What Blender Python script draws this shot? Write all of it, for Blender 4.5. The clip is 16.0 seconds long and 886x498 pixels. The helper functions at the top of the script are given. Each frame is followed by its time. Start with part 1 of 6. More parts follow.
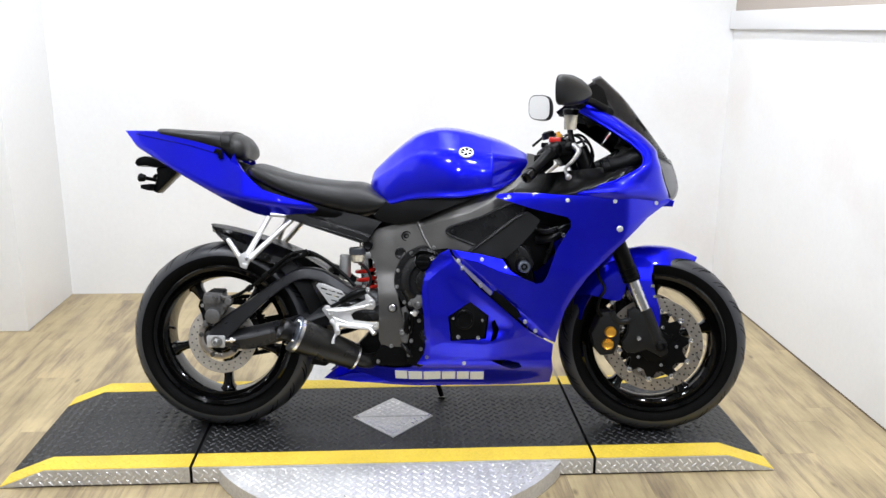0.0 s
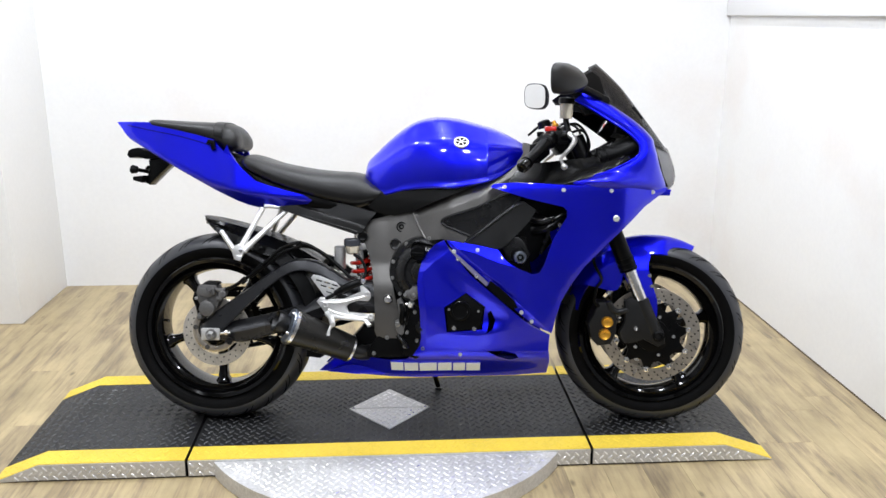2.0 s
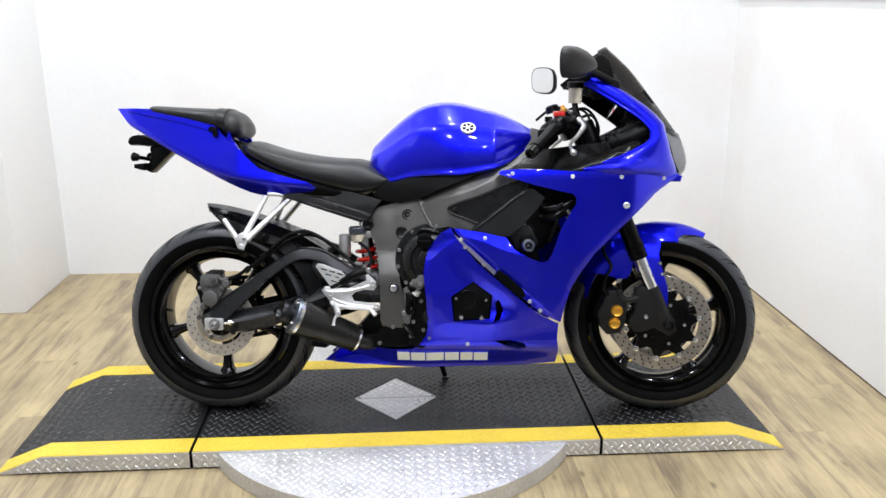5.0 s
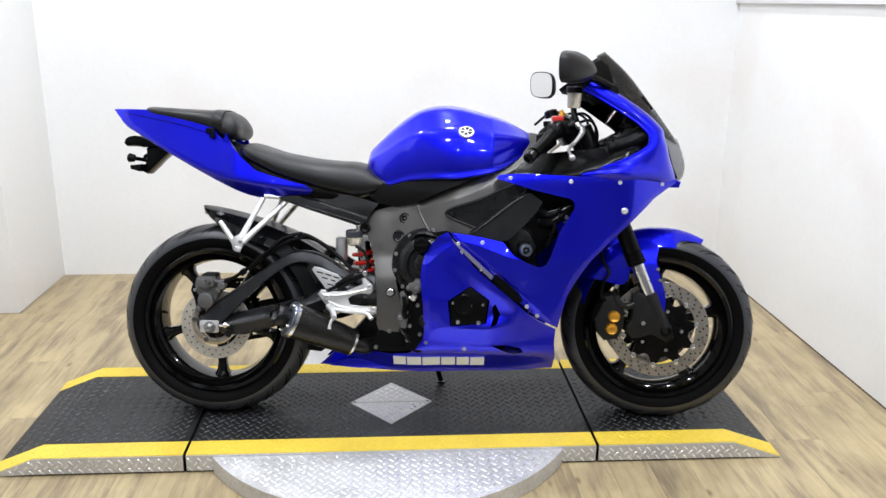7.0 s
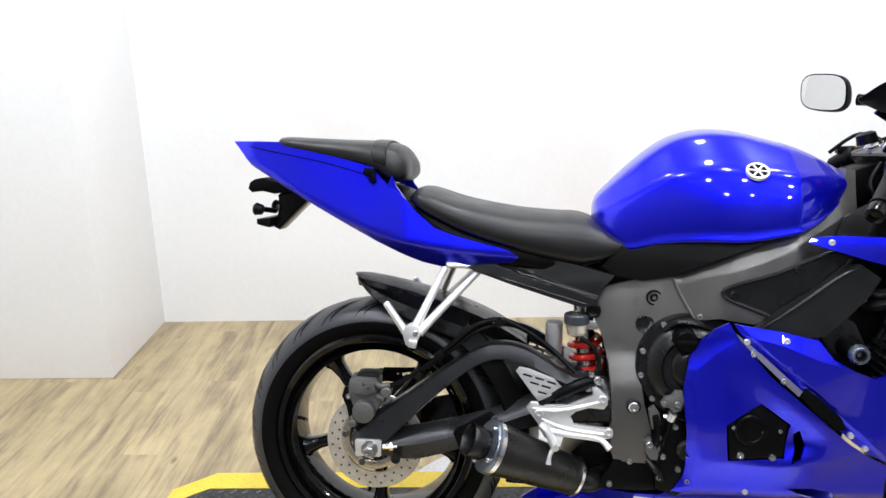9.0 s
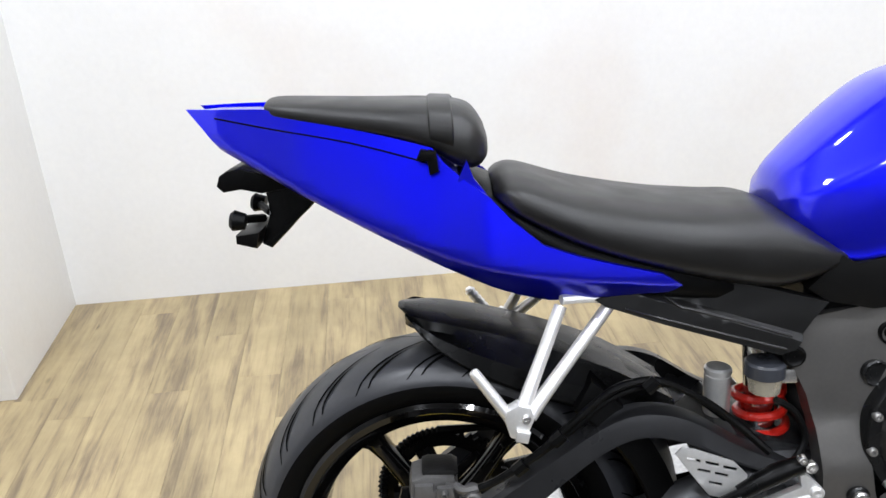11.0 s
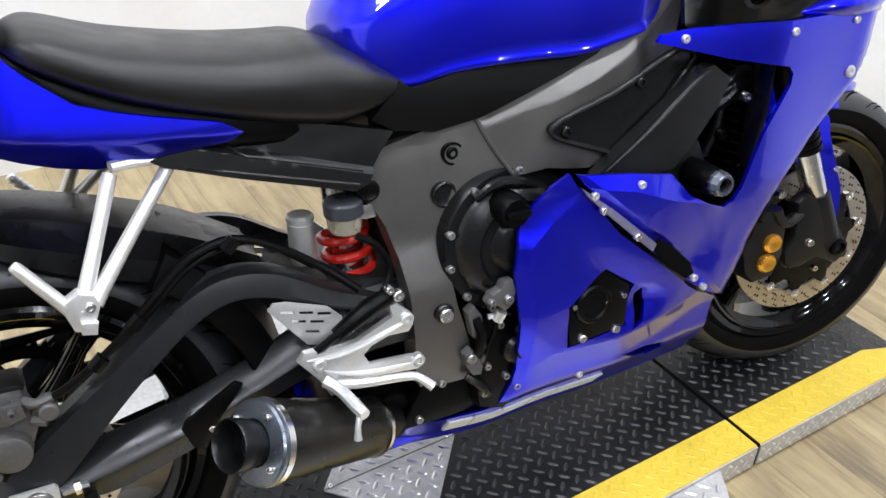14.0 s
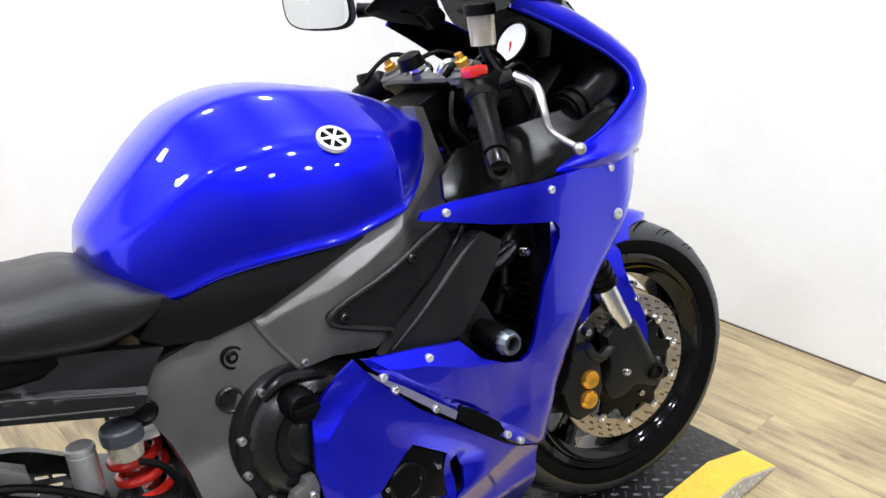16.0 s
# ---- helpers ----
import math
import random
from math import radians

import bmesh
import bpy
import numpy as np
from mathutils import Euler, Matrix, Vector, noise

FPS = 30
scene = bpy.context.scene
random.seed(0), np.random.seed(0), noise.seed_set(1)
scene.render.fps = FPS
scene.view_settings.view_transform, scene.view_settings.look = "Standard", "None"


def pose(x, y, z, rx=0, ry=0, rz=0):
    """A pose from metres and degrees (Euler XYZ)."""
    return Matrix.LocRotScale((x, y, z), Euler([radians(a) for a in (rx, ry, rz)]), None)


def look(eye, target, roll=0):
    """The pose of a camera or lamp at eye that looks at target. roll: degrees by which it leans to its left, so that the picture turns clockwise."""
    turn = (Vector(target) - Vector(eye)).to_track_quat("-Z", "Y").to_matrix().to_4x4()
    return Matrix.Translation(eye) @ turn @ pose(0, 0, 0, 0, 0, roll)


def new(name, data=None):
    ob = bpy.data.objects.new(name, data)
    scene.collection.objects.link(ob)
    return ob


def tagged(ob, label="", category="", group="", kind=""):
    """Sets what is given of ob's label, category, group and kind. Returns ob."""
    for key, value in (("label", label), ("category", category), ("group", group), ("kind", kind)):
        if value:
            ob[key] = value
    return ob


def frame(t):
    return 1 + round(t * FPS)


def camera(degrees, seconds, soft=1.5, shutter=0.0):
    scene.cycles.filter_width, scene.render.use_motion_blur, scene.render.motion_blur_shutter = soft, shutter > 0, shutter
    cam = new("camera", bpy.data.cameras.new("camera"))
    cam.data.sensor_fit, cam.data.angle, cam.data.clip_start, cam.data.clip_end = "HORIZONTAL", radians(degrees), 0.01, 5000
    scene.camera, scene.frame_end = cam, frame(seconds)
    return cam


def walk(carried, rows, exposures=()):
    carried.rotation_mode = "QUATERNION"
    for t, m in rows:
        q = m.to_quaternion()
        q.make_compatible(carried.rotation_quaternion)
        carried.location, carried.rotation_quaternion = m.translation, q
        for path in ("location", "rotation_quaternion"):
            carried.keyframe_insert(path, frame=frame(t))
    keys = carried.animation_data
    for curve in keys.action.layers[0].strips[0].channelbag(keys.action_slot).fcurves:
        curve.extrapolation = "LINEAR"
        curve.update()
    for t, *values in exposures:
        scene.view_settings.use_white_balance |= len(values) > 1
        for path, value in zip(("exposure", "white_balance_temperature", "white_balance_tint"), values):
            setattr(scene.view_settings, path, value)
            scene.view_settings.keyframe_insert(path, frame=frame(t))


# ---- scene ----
cam = camera(54.9, 16.0)
PATH = [
    (0, (0.547, -2.553, 1.305), (0.662, -0.621, 0.8), 0.4),
    (0.5, (0.545, -2.55, 1.308), (0.663, -0.622, 0.789), 0.4),
    (1, (0.547, -2.546, 1.308), (0.672, -0.621, 0.781), 0.6),
    (1.5, (0.551, -2.539, 1.312), (0.669, -0.615, 0.781), 0.0),
    (2, (0.555, -2.533, 1.308), (0.675, -0.609, 0.776), 0.1),
    (2.5, (0.552, -2.525, 1.311), (0.662, -0.606, 0.76), 0.3),
    (3, (0.552, -2.515, 1.313), (0.646, -0.593, 0.77), 0.1),
    (3.5, (0.549, -2.501, 1.313), (0.648, -0.583, 0.758), 0.2),
    (4, (0.55, -2.488, 1.308), (0.658, -0.573, 0.741), -0.3),
    (6.5, (0.548, -2.487, 1.305), (0.668, -0.572, 0.739), 0.2),
    (7, (0.549, -2.476, 1.306), (0.667, -0.56, 0.746), 0.4),
    (7.5, (0.482, -2.435, 1.319), (0.535, -0.503, 0.803), 1.3),
    (8, (0.378, -2.295, 1.29), (0.258, -0.388, 0.7), -3.0),
    (8.5, (0.356, -1.961, 1.294), (0.182, -0.054, 0.718), -0.3),
    (9, (0.229, -1.656, 1.285), (0.157, 0.257, 0.707), -1.5),
    (9.2, (0.168, -1.537, 1.289), (0.162, 0.353, 0.633), -3.0),
    (11.3, (-0.0495, -0.901, 1.2615), (0.0995, 0.881, 0.3665), -3.1),
    (11.5, (-0.049, -0.8845, 1.223), (0.113, 0.8635, 0.2655), -3.35),
    (12, (-0.0995, -0.8605, 1.1565), (0.215, 0.708, -0.0445), -0.75),
    (12.5, (-0.104, -0.864, 1.122), (0.235, 0.599, -0.198), -0.25),
    (13, (-0.0945, -0.8525, 1.1335), (0.439, 0.591, -0.1435), 2.1),
    (13.5, (-0.0505, -0.868, 1.1605), (0.7185, 0.5565, -0.014), 2.2),
    (14, (0.0335, -0.897, 1.1975), (0.9395, 0.515, 0.109), 1.85),
    (14.5, (0.0915, -0.9305, 1.225), (1.1105, 0.464, 0.217), 0.75),
    (15, (0.099, -0.949, 1.231), (1.193, 0.427, 0.276), 1.0),
    (15.5, (0.127, -0.953, 1.243), (1.295, 0.408, 0.358), -0.2),
    (16, (0.185, -0.961, 1.263), (1.359, 0.431, 0.436), -3.2),
]
walk(cam, [(t, look(eye, target, roll)) for t, eye, target, roll in PATH],
     [(0, -0.07), (4, -0.07), (6.5, -0.13), (7.2, -0.12), (8, -0.01), (9, 0.0), (11.3, -0.12), (12.5, -0.32), (13.5, -0.22), (14.5, 0.05), (15, 0.05), (16, 0.06)])
LIGHTS = [(x, y, k) for y, k in ((0.7, 0.95), (-0.35, 1.05), (-1.7, 1.1), (-3.1, 1.1)) for x in (-0.7, 0.5, 1.5)]
LIGHT_POWER = 17.0

# ---- white balance and light ----
world = bpy.data.worlds.new("room_air")
scene.world = world
world.use_nodes = True
world.node_tree.nodes["Background"].inputs[0].default_value = (0.9, 0.95, 1.0, 1)
world.node_tree.nodes["Background"].inputs[1].default_value = 0.02

H = 0.055                                    # height of the platform's top
ROOM = pose(0, 0, 0)                         # the room and the platform stand square to each other
LEAN_SIDE = 10.6                             # the motorcycle leans on its side stand
BIKE = pose(0, 0.029, H, 0, 0, -5.7) @ pose(0, 0, 0, -LEAN_SIDE, 0, 0)


# ---- materials ----
def mat(name, color, rough=0.5, metal=0.0, coat=0.0, coat_rough=0.05, spec=0.5, var=0.06, scale=14.0, fine=180.0,
        bump=0.0, bump_scale=300.0, rough_var=0.08, trans=0.0, ior=1.45, alpha=1.0):
    m = bpy.data.materials.new(name)
    m.use_nodes = True
    nt = m.node_tree
    b = nt.nodes["Principled BSDF"]
    b.inputs["Base Color"].default_value = (*color, 1)
    b.inputs["Roughness"].default_value = rough
    b.inputs["Metallic"].default_value = metal
    b.inputs["Coat Weight"].default_value = coat
    b.inputs["Coat Roughness"].default_value = coat_rough
    b.inputs["Specular IOR Level"].default_value = spec
    b.inputs["Transmission Weight"].default_value = trans
    b.inputs["IOR"].default_value = ior
    b.inputs["Alpha"].default_value = alpha
    if var or bump or rough_var:
        co = nt.nodes.new("ShaderNodeTexCoord")
        n1 = nt.nodes.new("ShaderNodeTexNoise")
        n1.inputs["Scale"].default_value = scale
        n1.inputs["Detail"].default_value = 4
        n2 = nt.nodes.new("ShaderNodeTexNoise")
        n2.inputs["Scale"].default_value = fine
        n2.inputs["Detail"].default_value = 2
        nt.links.new(co.outputs["Object"], n1.inputs["Vector"])
        nt.links.new(co.outputs["Object"], n2.inputs["Vector"])
        add = nt.nodes.new("ShaderNodeMath")
        add.operation = "ADD"
        nt.links.new(n1.outputs["Fac"], add.inputs[0])
        nt.links.new(n2.outputs["Fac"], add.inputs[1])
        if var:
            ramp = nt.nodes.new("ShaderNodeMapRange")
            ramp.inputs["From Min"].default_value = 0.6
            ramp.inputs["From Max"].default_value = 1.4
            ramp.inputs["To Min"].default_value = 1 - var
            ramp.inputs["To Max"].default_value = 1 + var
            nt.links.new(add.outputs[0], ramp.inputs["Value"])
            mul = nt.nodes.new("ShaderNodeMix")
            mul.data_type, mul.blend_type = "RGBA", "MULTIPLY"
            mul.inputs["Factor"].default_value = 1
            mul.inputs["A"].default_value = (*color, 1)
            nt.links.new(ramp.outputs["Result"], mul.inputs["B"])
            nt.links.new(mul.outputs["Result"], b.inputs["Base Color"])
        if rough_var:
            rr = nt.nodes.new("ShaderNodeMapRange")
            rr.inputs["From Min"].default_value = 0.3
            rr.inputs["From Max"].default_value = 0.7
            rr.inputs["To Min"].default_value = max(0.0, rough - rough_var)
            rr.inputs["To Max"].default_value = min(1.0, rough + rough_var)
            nt.links.new(n1.outputs["Fac"], rr.inputs["Value"])
            nt.links.new(rr.outputs["Result"], b.inputs["Roughness"])
        if bump:
            n3 = nt.nodes.new("ShaderNodeTexNoise")
            n3.inputs["Scale"].default_value = bump_scale
            n3.inputs["Detail"].default_value = 3
            nt.links.new(co.outputs["Object"], n3.inputs["Vector"])
            bp = nt.nodes.new("ShaderNodeBump")
            bp.inputs["Strength"].default_value = bump
            bp.inputs["Distance"].default_value = 0.002
            nt.links.new(n3.outputs["Fac"], bp.inputs["Height"])
            nt.links.new(bp.outputs["Normal"], b.inputs["Normal"])
    return m


def plank_material():
    """Worn vinyl oak: each plank has a tone of its own, long grain and dark knots."""
    m = bpy.data.materials.new("vinyl_oak")
    m.use_nodes = True
    nt = m.node_tree
    b = nt.nodes["Principled BSDF"]
    co = nt.nodes.new("ShaderNodeTexCoord")
    info = nt.nodes.new("ShaderNodeObjectInfo")
    off = nt.nodes.new("ShaderNodeVectorMath")
    off.operation = "SCALE"
    comb = nt.nodes.new("ShaderNodeCombineXYZ")
    for k in range(3):
        nt.links.new(info.outputs["Random"], comb.inputs[k])
    nt.links.new(comb.outputs[0], off.inputs[0])
    off.inputs["Scale"].default_value = 37.0
    add = nt.nodes.new("ShaderNodeVectorMath")
    add.operation = "ADD"
    nt.links.new(co.outputs["Object"], add.inputs[0])
    nt.links.new(off.outputs[0], add.inputs[1])
    noises = []
    for sx, sy, sc, det in ((1.0, 0.095, 44.0, 7), (1.0, 0.13, 15.0, 5), (1.0, 0.04, 210.0, 2)):
        mp = nt.nodes.new("ShaderNodeMapping")
        mp.inputs["Scale"].default_value = (sx, sy, 1)
        nt.links.new(add.outputs[0], mp.inputs["Vector"])
        n = nt.nodes.new("ShaderNodeTexNoise")
        n.inputs["Scale"].default_value = sc
        n.inputs["Detail"].default_value = det
        n.inputs["Roughness"].default_value = 0.6
        n.inputs["Distortion"].default_value = 0.5 if sc < 100 else 0.0
        nt.links.new(mp.outputs[0], n.inputs["Vector"])
        noises.append(n)
    ramp = nt.nodes.new("ShaderNodeValToRGB")
    e = ramp.color_ramp.elements
    e[0].position, e[0].color = 0.36, (0.185, 0.142, 0.090, 1)
    e[1].position, e[1].color = 0.60, (0.455, 0.362, 0.20, 1)
    for at, col in ((0.44, (0.275, 0.212, 0.126, 1)), (0.48, (0.345, 0.268, 0.152, 1)), (0.52, (0.40, 0.314, 0.174, 1))):
        e.new(at).color = col
    sm = nt.nodes.new("ShaderNodeMath")
    sm.operation = "MULTIPLY_ADD"
    sm.inputs[1].default_value, sm.inputs[2].default_value = 0.40, 0.0
    nt.links.new(noises[0].outputs["Fac"], sm.inputs[0])
    s2 = nt.nodes.new("ShaderNodeMath")
    s2.operation = "MULTIPLY_ADD"
    s2.inputs[1].default_value = 0.50
    nt.links.new(noises[1].outputs["Fac"], s2.inputs[0])
    nt.links.new(sm.outputs[0], s2.inputs[2])
    s3 = nt.nodes.new("ShaderNodeMath")
    s3.operation = "MULTIPLY_ADD"
    s3.inputs[1].default_value = 0.12
    nt.links.new(noises[2].outputs["Fac"], s3.inputs[0])
    nt.links.new(s2.outputs[0], s3.inputs[2])
    nt.links.new(s3.outputs[0], ramp.inputs["Fac"])
    tone = nt.nodes.new("ShaderNodeMapRange")
    tone.inputs["To Min"].default_value, tone.inputs["To Max"].default_value = 0.91, 1.10
    nt.links.new(info.outputs["Random"], tone.inputs["Value"])
    mul = nt.nodes.new("ShaderNodeMix")
    mul.data_type, mul.blend_type = "RGBA", "MULTIPLY"
    mul.inputs["Factor"].default_value = 1
    nt.links.new(ramp.outputs["Color"], mul.inputs["A"])
    nt.links.new(tone.outputs["Result"], mul.inputs["B"])
    wear = nt.nodes.new("ShaderNodeTexNoise")
    wear.inputs["Scale"].default_value = 3.2
    wear.inputs["Detail"].default_value = 6
    wear.inputs["Roughness"].default_value = 0.65
    geo = nt.nodes.new("ShaderNodeNewGeometry")
    nt.links.new(geo.outputs["Position"], wear.inputs["Vector"])
    wr = nt.nodes.new("ShaderNodeMapRange")
    wr.inputs["From Min"].default_value, wr.inputs["From Max"].default_value = 0.35, 0.62
    wr.inputs["To Min"].default_value, wr.inputs["To Max"].default_value = 0.80, 1.06
    nt.links.new(wear.outputs["Fac"], wr.inputs["Value"])
    mul2 = nt.nodes.new("ShaderNodeMix")
    mul2.data_type, mul2.blend_type = "RGBA", "MULTIPLY"
    mul2.inputs["Factor"].default_value = 1
    nt.links.new(mul.outputs["Result"], mul2.inputs["A"])
    nt.links.new(wr.outputs["Result"], mul2.inputs["B"])
    km = nt.nodes.new("ShaderNodeMapping")
    km.inputs["Scale"].default_value = (1, 0.45, 1)
    nt.links.new(add.outputs[0], km.inputs["Vector"])
    knot = nt.nodes.new("ShaderNodeTexVoronoi")
    knot.inputs["Scale"].default_value = 9.0
    nt.links.new(km.outputs[0], knot.inputs["Vector"])
    kr = nt.nodes.new("ShaderNodeMapRange")
    kr.inputs["From Min"].default_value, kr.inputs["From Max"].default_value = 0.03, 0.10
    kr.inputs["To Min"].default_value, kr.inputs["To Max"].default_value = 0.45, 1.0
    nt.links.new(knot.outputs["Distance"], kr.inputs["Value"])
    mul3 = nt.nodes.new("ShaderNodeMix")
    mul3.data_type, mul3.blend_type = "RGBA", "MULTIPLY"
    mul3.inputs["Factor"].default_value = 1
    nt.links.new(mul2.outputs["Result"], mul3.inputs["A"])
    nt.links.new(kr.outputs["Result"], mul3.inputs["B"])
    nt.links.new(mul3.outputs["Result"], b.inputs["Base Color"])
    b.inputs["Roughness"].default_value = 0.4
    bp = nt.nodes.new("ShaderNodeBump")
    bp.inputs["Strength"].default_value, bp.inputs["Distance"].default_value = 0.25, 0.001
    nt.links.new(s3.outputs[0], bp.inputs["Height"])
    nt.links.new(bp.outputs["Normal"], b.inputs["Normal"])
    return m


BLUE = mat("blue_metallic_paint", (0.004, 0.006, 0.70), 0.32, 0.82, 0.75, 0.012, spec=0.2, var=0.05, scale=6, fine=900, rough_var=0.03)
BLACK = mat("black_plastic", (0.0013, 0.0013, 0.0014), 0.38, spec=0.13, bump=0.15, bump_scale=700)
HUGGER = mat("satin_black_plastic", (0.002, 0.002, 0.0021), 0.27, spec=0.17, var=0.1, bump=0.06, bump_scale=500)
PANEL = mat("polished_black_plastic", (0.002, 0.002, 0.002), 0.20, spec=0.25, var=0.1, rough_var=0.06)
SIDECOVER = mat("matt_black_plastic", (0.003, 0.003, 0.0031), 0.48, spec=0.2, bump=0.12, bump_scale=900, var=0.08)
COVER = mat("dark_grey_plastic", (0.006, 0.006, 0.0061), 0.38, spec=0.46, bump=0.12, bump_scale=900, var=0.08)
SATIN = mat("satin_black_metal", (0.0018, 0.0018, 0.0019), 0.34, 0.0, spec=0.16)
GLOSS = mat("gloss_black_paint", (0.0015, 0.0015, 0.0016), 0.12, 0, 0.55, 0.02, spec=0.1)
SWING = mat("charcoal_painted_aluminium", (0.031, 0.0314, 0.0335), 0.31, 0.55, bump=0.04)
FRAME = mat("gunmetal_frame_paint", (0.150, 0.145, 0.138), 0.40, 0.85, bump=0.025, bump_scale=700, var=0.05)
RUBBER = mat("tyre_rubber", (0.003, 0.003, 0.0031), 0.6, spec=0.07, var=0.15, scale=20, bump=0.1, bump_scale=400)
# scrubbed crown, its base lifted bluish to carry the reflected sheen
CROWN = mat("scrubbed_sheen_tread_rubber", (0.026, 0.027, 0.031), 0.40, spec=0.75, var=0.12, scale=20, bump=0.06, bump_scale=400)
VINYL = mat("seat_vinyl", (0.006, 0.0057, 0.0054), 0.38, spec=0.42, bump=0.14, bump_scale=900, var=0.1)
SILVER = mat("brushed_silver_alloy", (0.74, 0.735, 0.72), 0.38, 0.72, bump=0.05, var=0.07)
STEEL = mat("bright_steel", (0.72, 0.71, 0.69), 0.22, 1.0)
WORNSTEEL = mat("dull_worn_steel", (0.42, 0.415, 0.405), 0.34, 0.95, var=0.12, scale=30)
# tan tint carries some of the floor's reflection in the colour
DISC = mat("worn_brake_steel", (0.55, 0.50, 0.43), 0.32, 0.95, var=0.18, scale=25)
# brightened copy for the rear disc: the reflected room as colour
REARDISC = mat("bright_sheen_brake_steel", (0.74, 0.695, 0.62), 0.38, 0.8, var=0.18, scale=25)
SLATE = mat("slate_plastic", (0.035, 0.038, 0.046), 0.35, var=0.1)
CASE = mat("grey_engine_case", (0.028, 0.028, 0.0285), 0.28, 0.8, var=0.12)
CALIPER = mat("grey_cast_caliper", (0.12, 0.117, 0.114), 0.5, 0.5, var=0.15, bump=0.2)
# blue chamfer with its pale reflection put into the colour
TRIM = mat("grey_sheen_trim", (0.20, 0.19, 0.29), 0.35, 0.4, var=0.15)
DARKCAST = mat("dark_cast_caliper", (0.010, 0.0098, 0.0095), 0.42, 0.3, var=0.15, bump=0.2)
GOLD = mat("gold_anodised_cap", (0.85, 0.42, 0.05), 0.3, 0.8)
RED = mat("red_spring_paint", (0.62, 0.02, 0.012), 0.3, 0, 0.4)
MUFF = mat("black_muffler_sleeve", (0.025, 0.024, 0.022), 0.3, 0.6, var=0.1)
BLUED = mat("heat_blued_steel", (0.20, 0.225, 0.27), 0.3, 0.9, var=0.1)
WHITE_DECAL = mat("white_decal", (0.82, 0.82, 0.82), 0.4)
FLUID = mat("clear_fluid_cup", (0.80, 0.74, 0.60), 0.2, trans=0.7, rough_var=0)
SMOKE = mat("smoked_screen", (0.008, 0.008, 0.009), 0.12, 0, 0.2, var=0, rough_var=0, alpha=0.95, spec=0.3)
LENS = mat("headlight_lens", (0.40, 0.40, 0.42), 0.15, 0.3, 0.5)
MIRROR = mat("mirror_glass", (0.78, 0.79, 0.8), 0.02, 1.0, var=0, rough_var=0)
DIAL = mat("white_dial", (0.8, 0.8, 0.79), 0.4)
WALL = mat("white_wall_paint", (0.80, 0.80, 0.79), 0.55, var=0.025, scale=1.6, fine=60, bump=0.08, bump_scale=180)


def blotches(m, tint, scale, low, high, seed):
    """Soft patches of another tint over a painted surface."""
    nt = m.node_tree
    b = nt.nodes["Principled BSDF"]
    was = b.inputs["Base Color"].links[0].from_socket
    co = nt.nodes.new("ShaderNodeTexCoord")
    mp = nt.nodes.new("ShaderNodeMapping")
    mp.inputs["Location"].default_value = (seed, seed * 1.7, 0)
    nt.links.new(co.outputs["Object"], mp.inputs["Vector"])
    n = nt.nodes.new("ShaderNodeTexNoise")
    n.inputs["Scale"].default_value = scale
    n.inputs["Detail"].default_value = 3
    nt.links.new(mp.outputs[0], n.inputs["Vector"])
    r = nt.nodes.new("ShaderNodeMapRange")
    r.interpolation_type = "SMOOTHSTEP"
    r.inputs["From Min"].default_value, r.inputs["From Max"].default_value = low, high
    nt.links.new(n.outputs["Fac"], r.inputs["Value"])
    mix = nt.nodes.new("ShaderNodeMix")
    mix.data_type, mix.blend_type = "RGBA", "MULTIPLY"
    mix.inputs["B"].default_value = (*tint, 1)
    nt.links.new(r.outputs["Result"], mix.inputs["Factor"])
    nt.links.new(was, mix.inputs["A"])
    nt.links.new(mix.outputs["Result"], b.inputs["Base Color"])


blotches(WALL, (0.965, 0.935, 0.915), 1.7, 0.52, 0.72, 3.1)
TAUPE = mat("taupe_wall_paint", (0.40, 0.35, 0.30), 0.6, var=0.04, scale=2)
LEDGE = mat("grey_white_board", (0.72, 0.72, 0.72), 0.5, var=0.03, scale=3)
# unseen ceiling, kept mid grey to hold back bounced light
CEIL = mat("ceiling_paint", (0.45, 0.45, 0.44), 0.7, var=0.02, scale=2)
# for walls never in view, dark grey to deepen the motorcycle's reflections
FAR = mat("unseen_wall_grey", (0.20, 0.20, 0.20), 0.6, var=0.1, scale=2)
PLANK = plank_material()
# added floor out of view, dark so the lower bodywork reflects less
DARKFLOOR = mat("unseen_dark_floor", (0.10, 0.098, 0.095), 0.55, var=0.2, scale=3, fine=40, bump=0.1)
GROUT = mat("dark_underlay", (0.12, 0.09, 0.06), 0.8)
TREADBLACK = mat("black_painted_tread_plate", (0.0122, 0.0123, 0.0127), 0.44, 0.0, spec=0.5, var=0.3, scale=5, fine=90, rough_var=0.05, bump=0.1)
blotches(TREADBLACK, (2.0, 2.0, 2.0), 2.6, 0.45, 0.70, 0.4)
blotches(TREADBLACK, (0.35, 0.35, 0.35), 3.8, 0.58, 0.70, 5.2)
TREADSILVER = mat("bare_aluminium_tread_plate", (0.60, 0.595, 0.585), 0.52, 0.55, var=0.22, scale=8, fine=120, rough_var=0.06)
# brighter copy of the bare plate, lamp glints put into its colour
LUGSILVER = mat("bright_glint_treads", (0.80, 0.795, 0.785), 0.34, 0.8, var=0.15, scale=12, fine=120)
YELLOW = mat("yellow_safety_paint", (0.72, 0.52, 0.055), 0.5, var=0.14, scale=9, fine=140, bump=0.1)
# lighter than the plate: worn edges, with their glints painted in
TREADWORN = mat("worn_glint_tread_edges", (0.062, 0.063, 0.065), 0.42, 0.45, var=0.3, scale=6, fine=70)
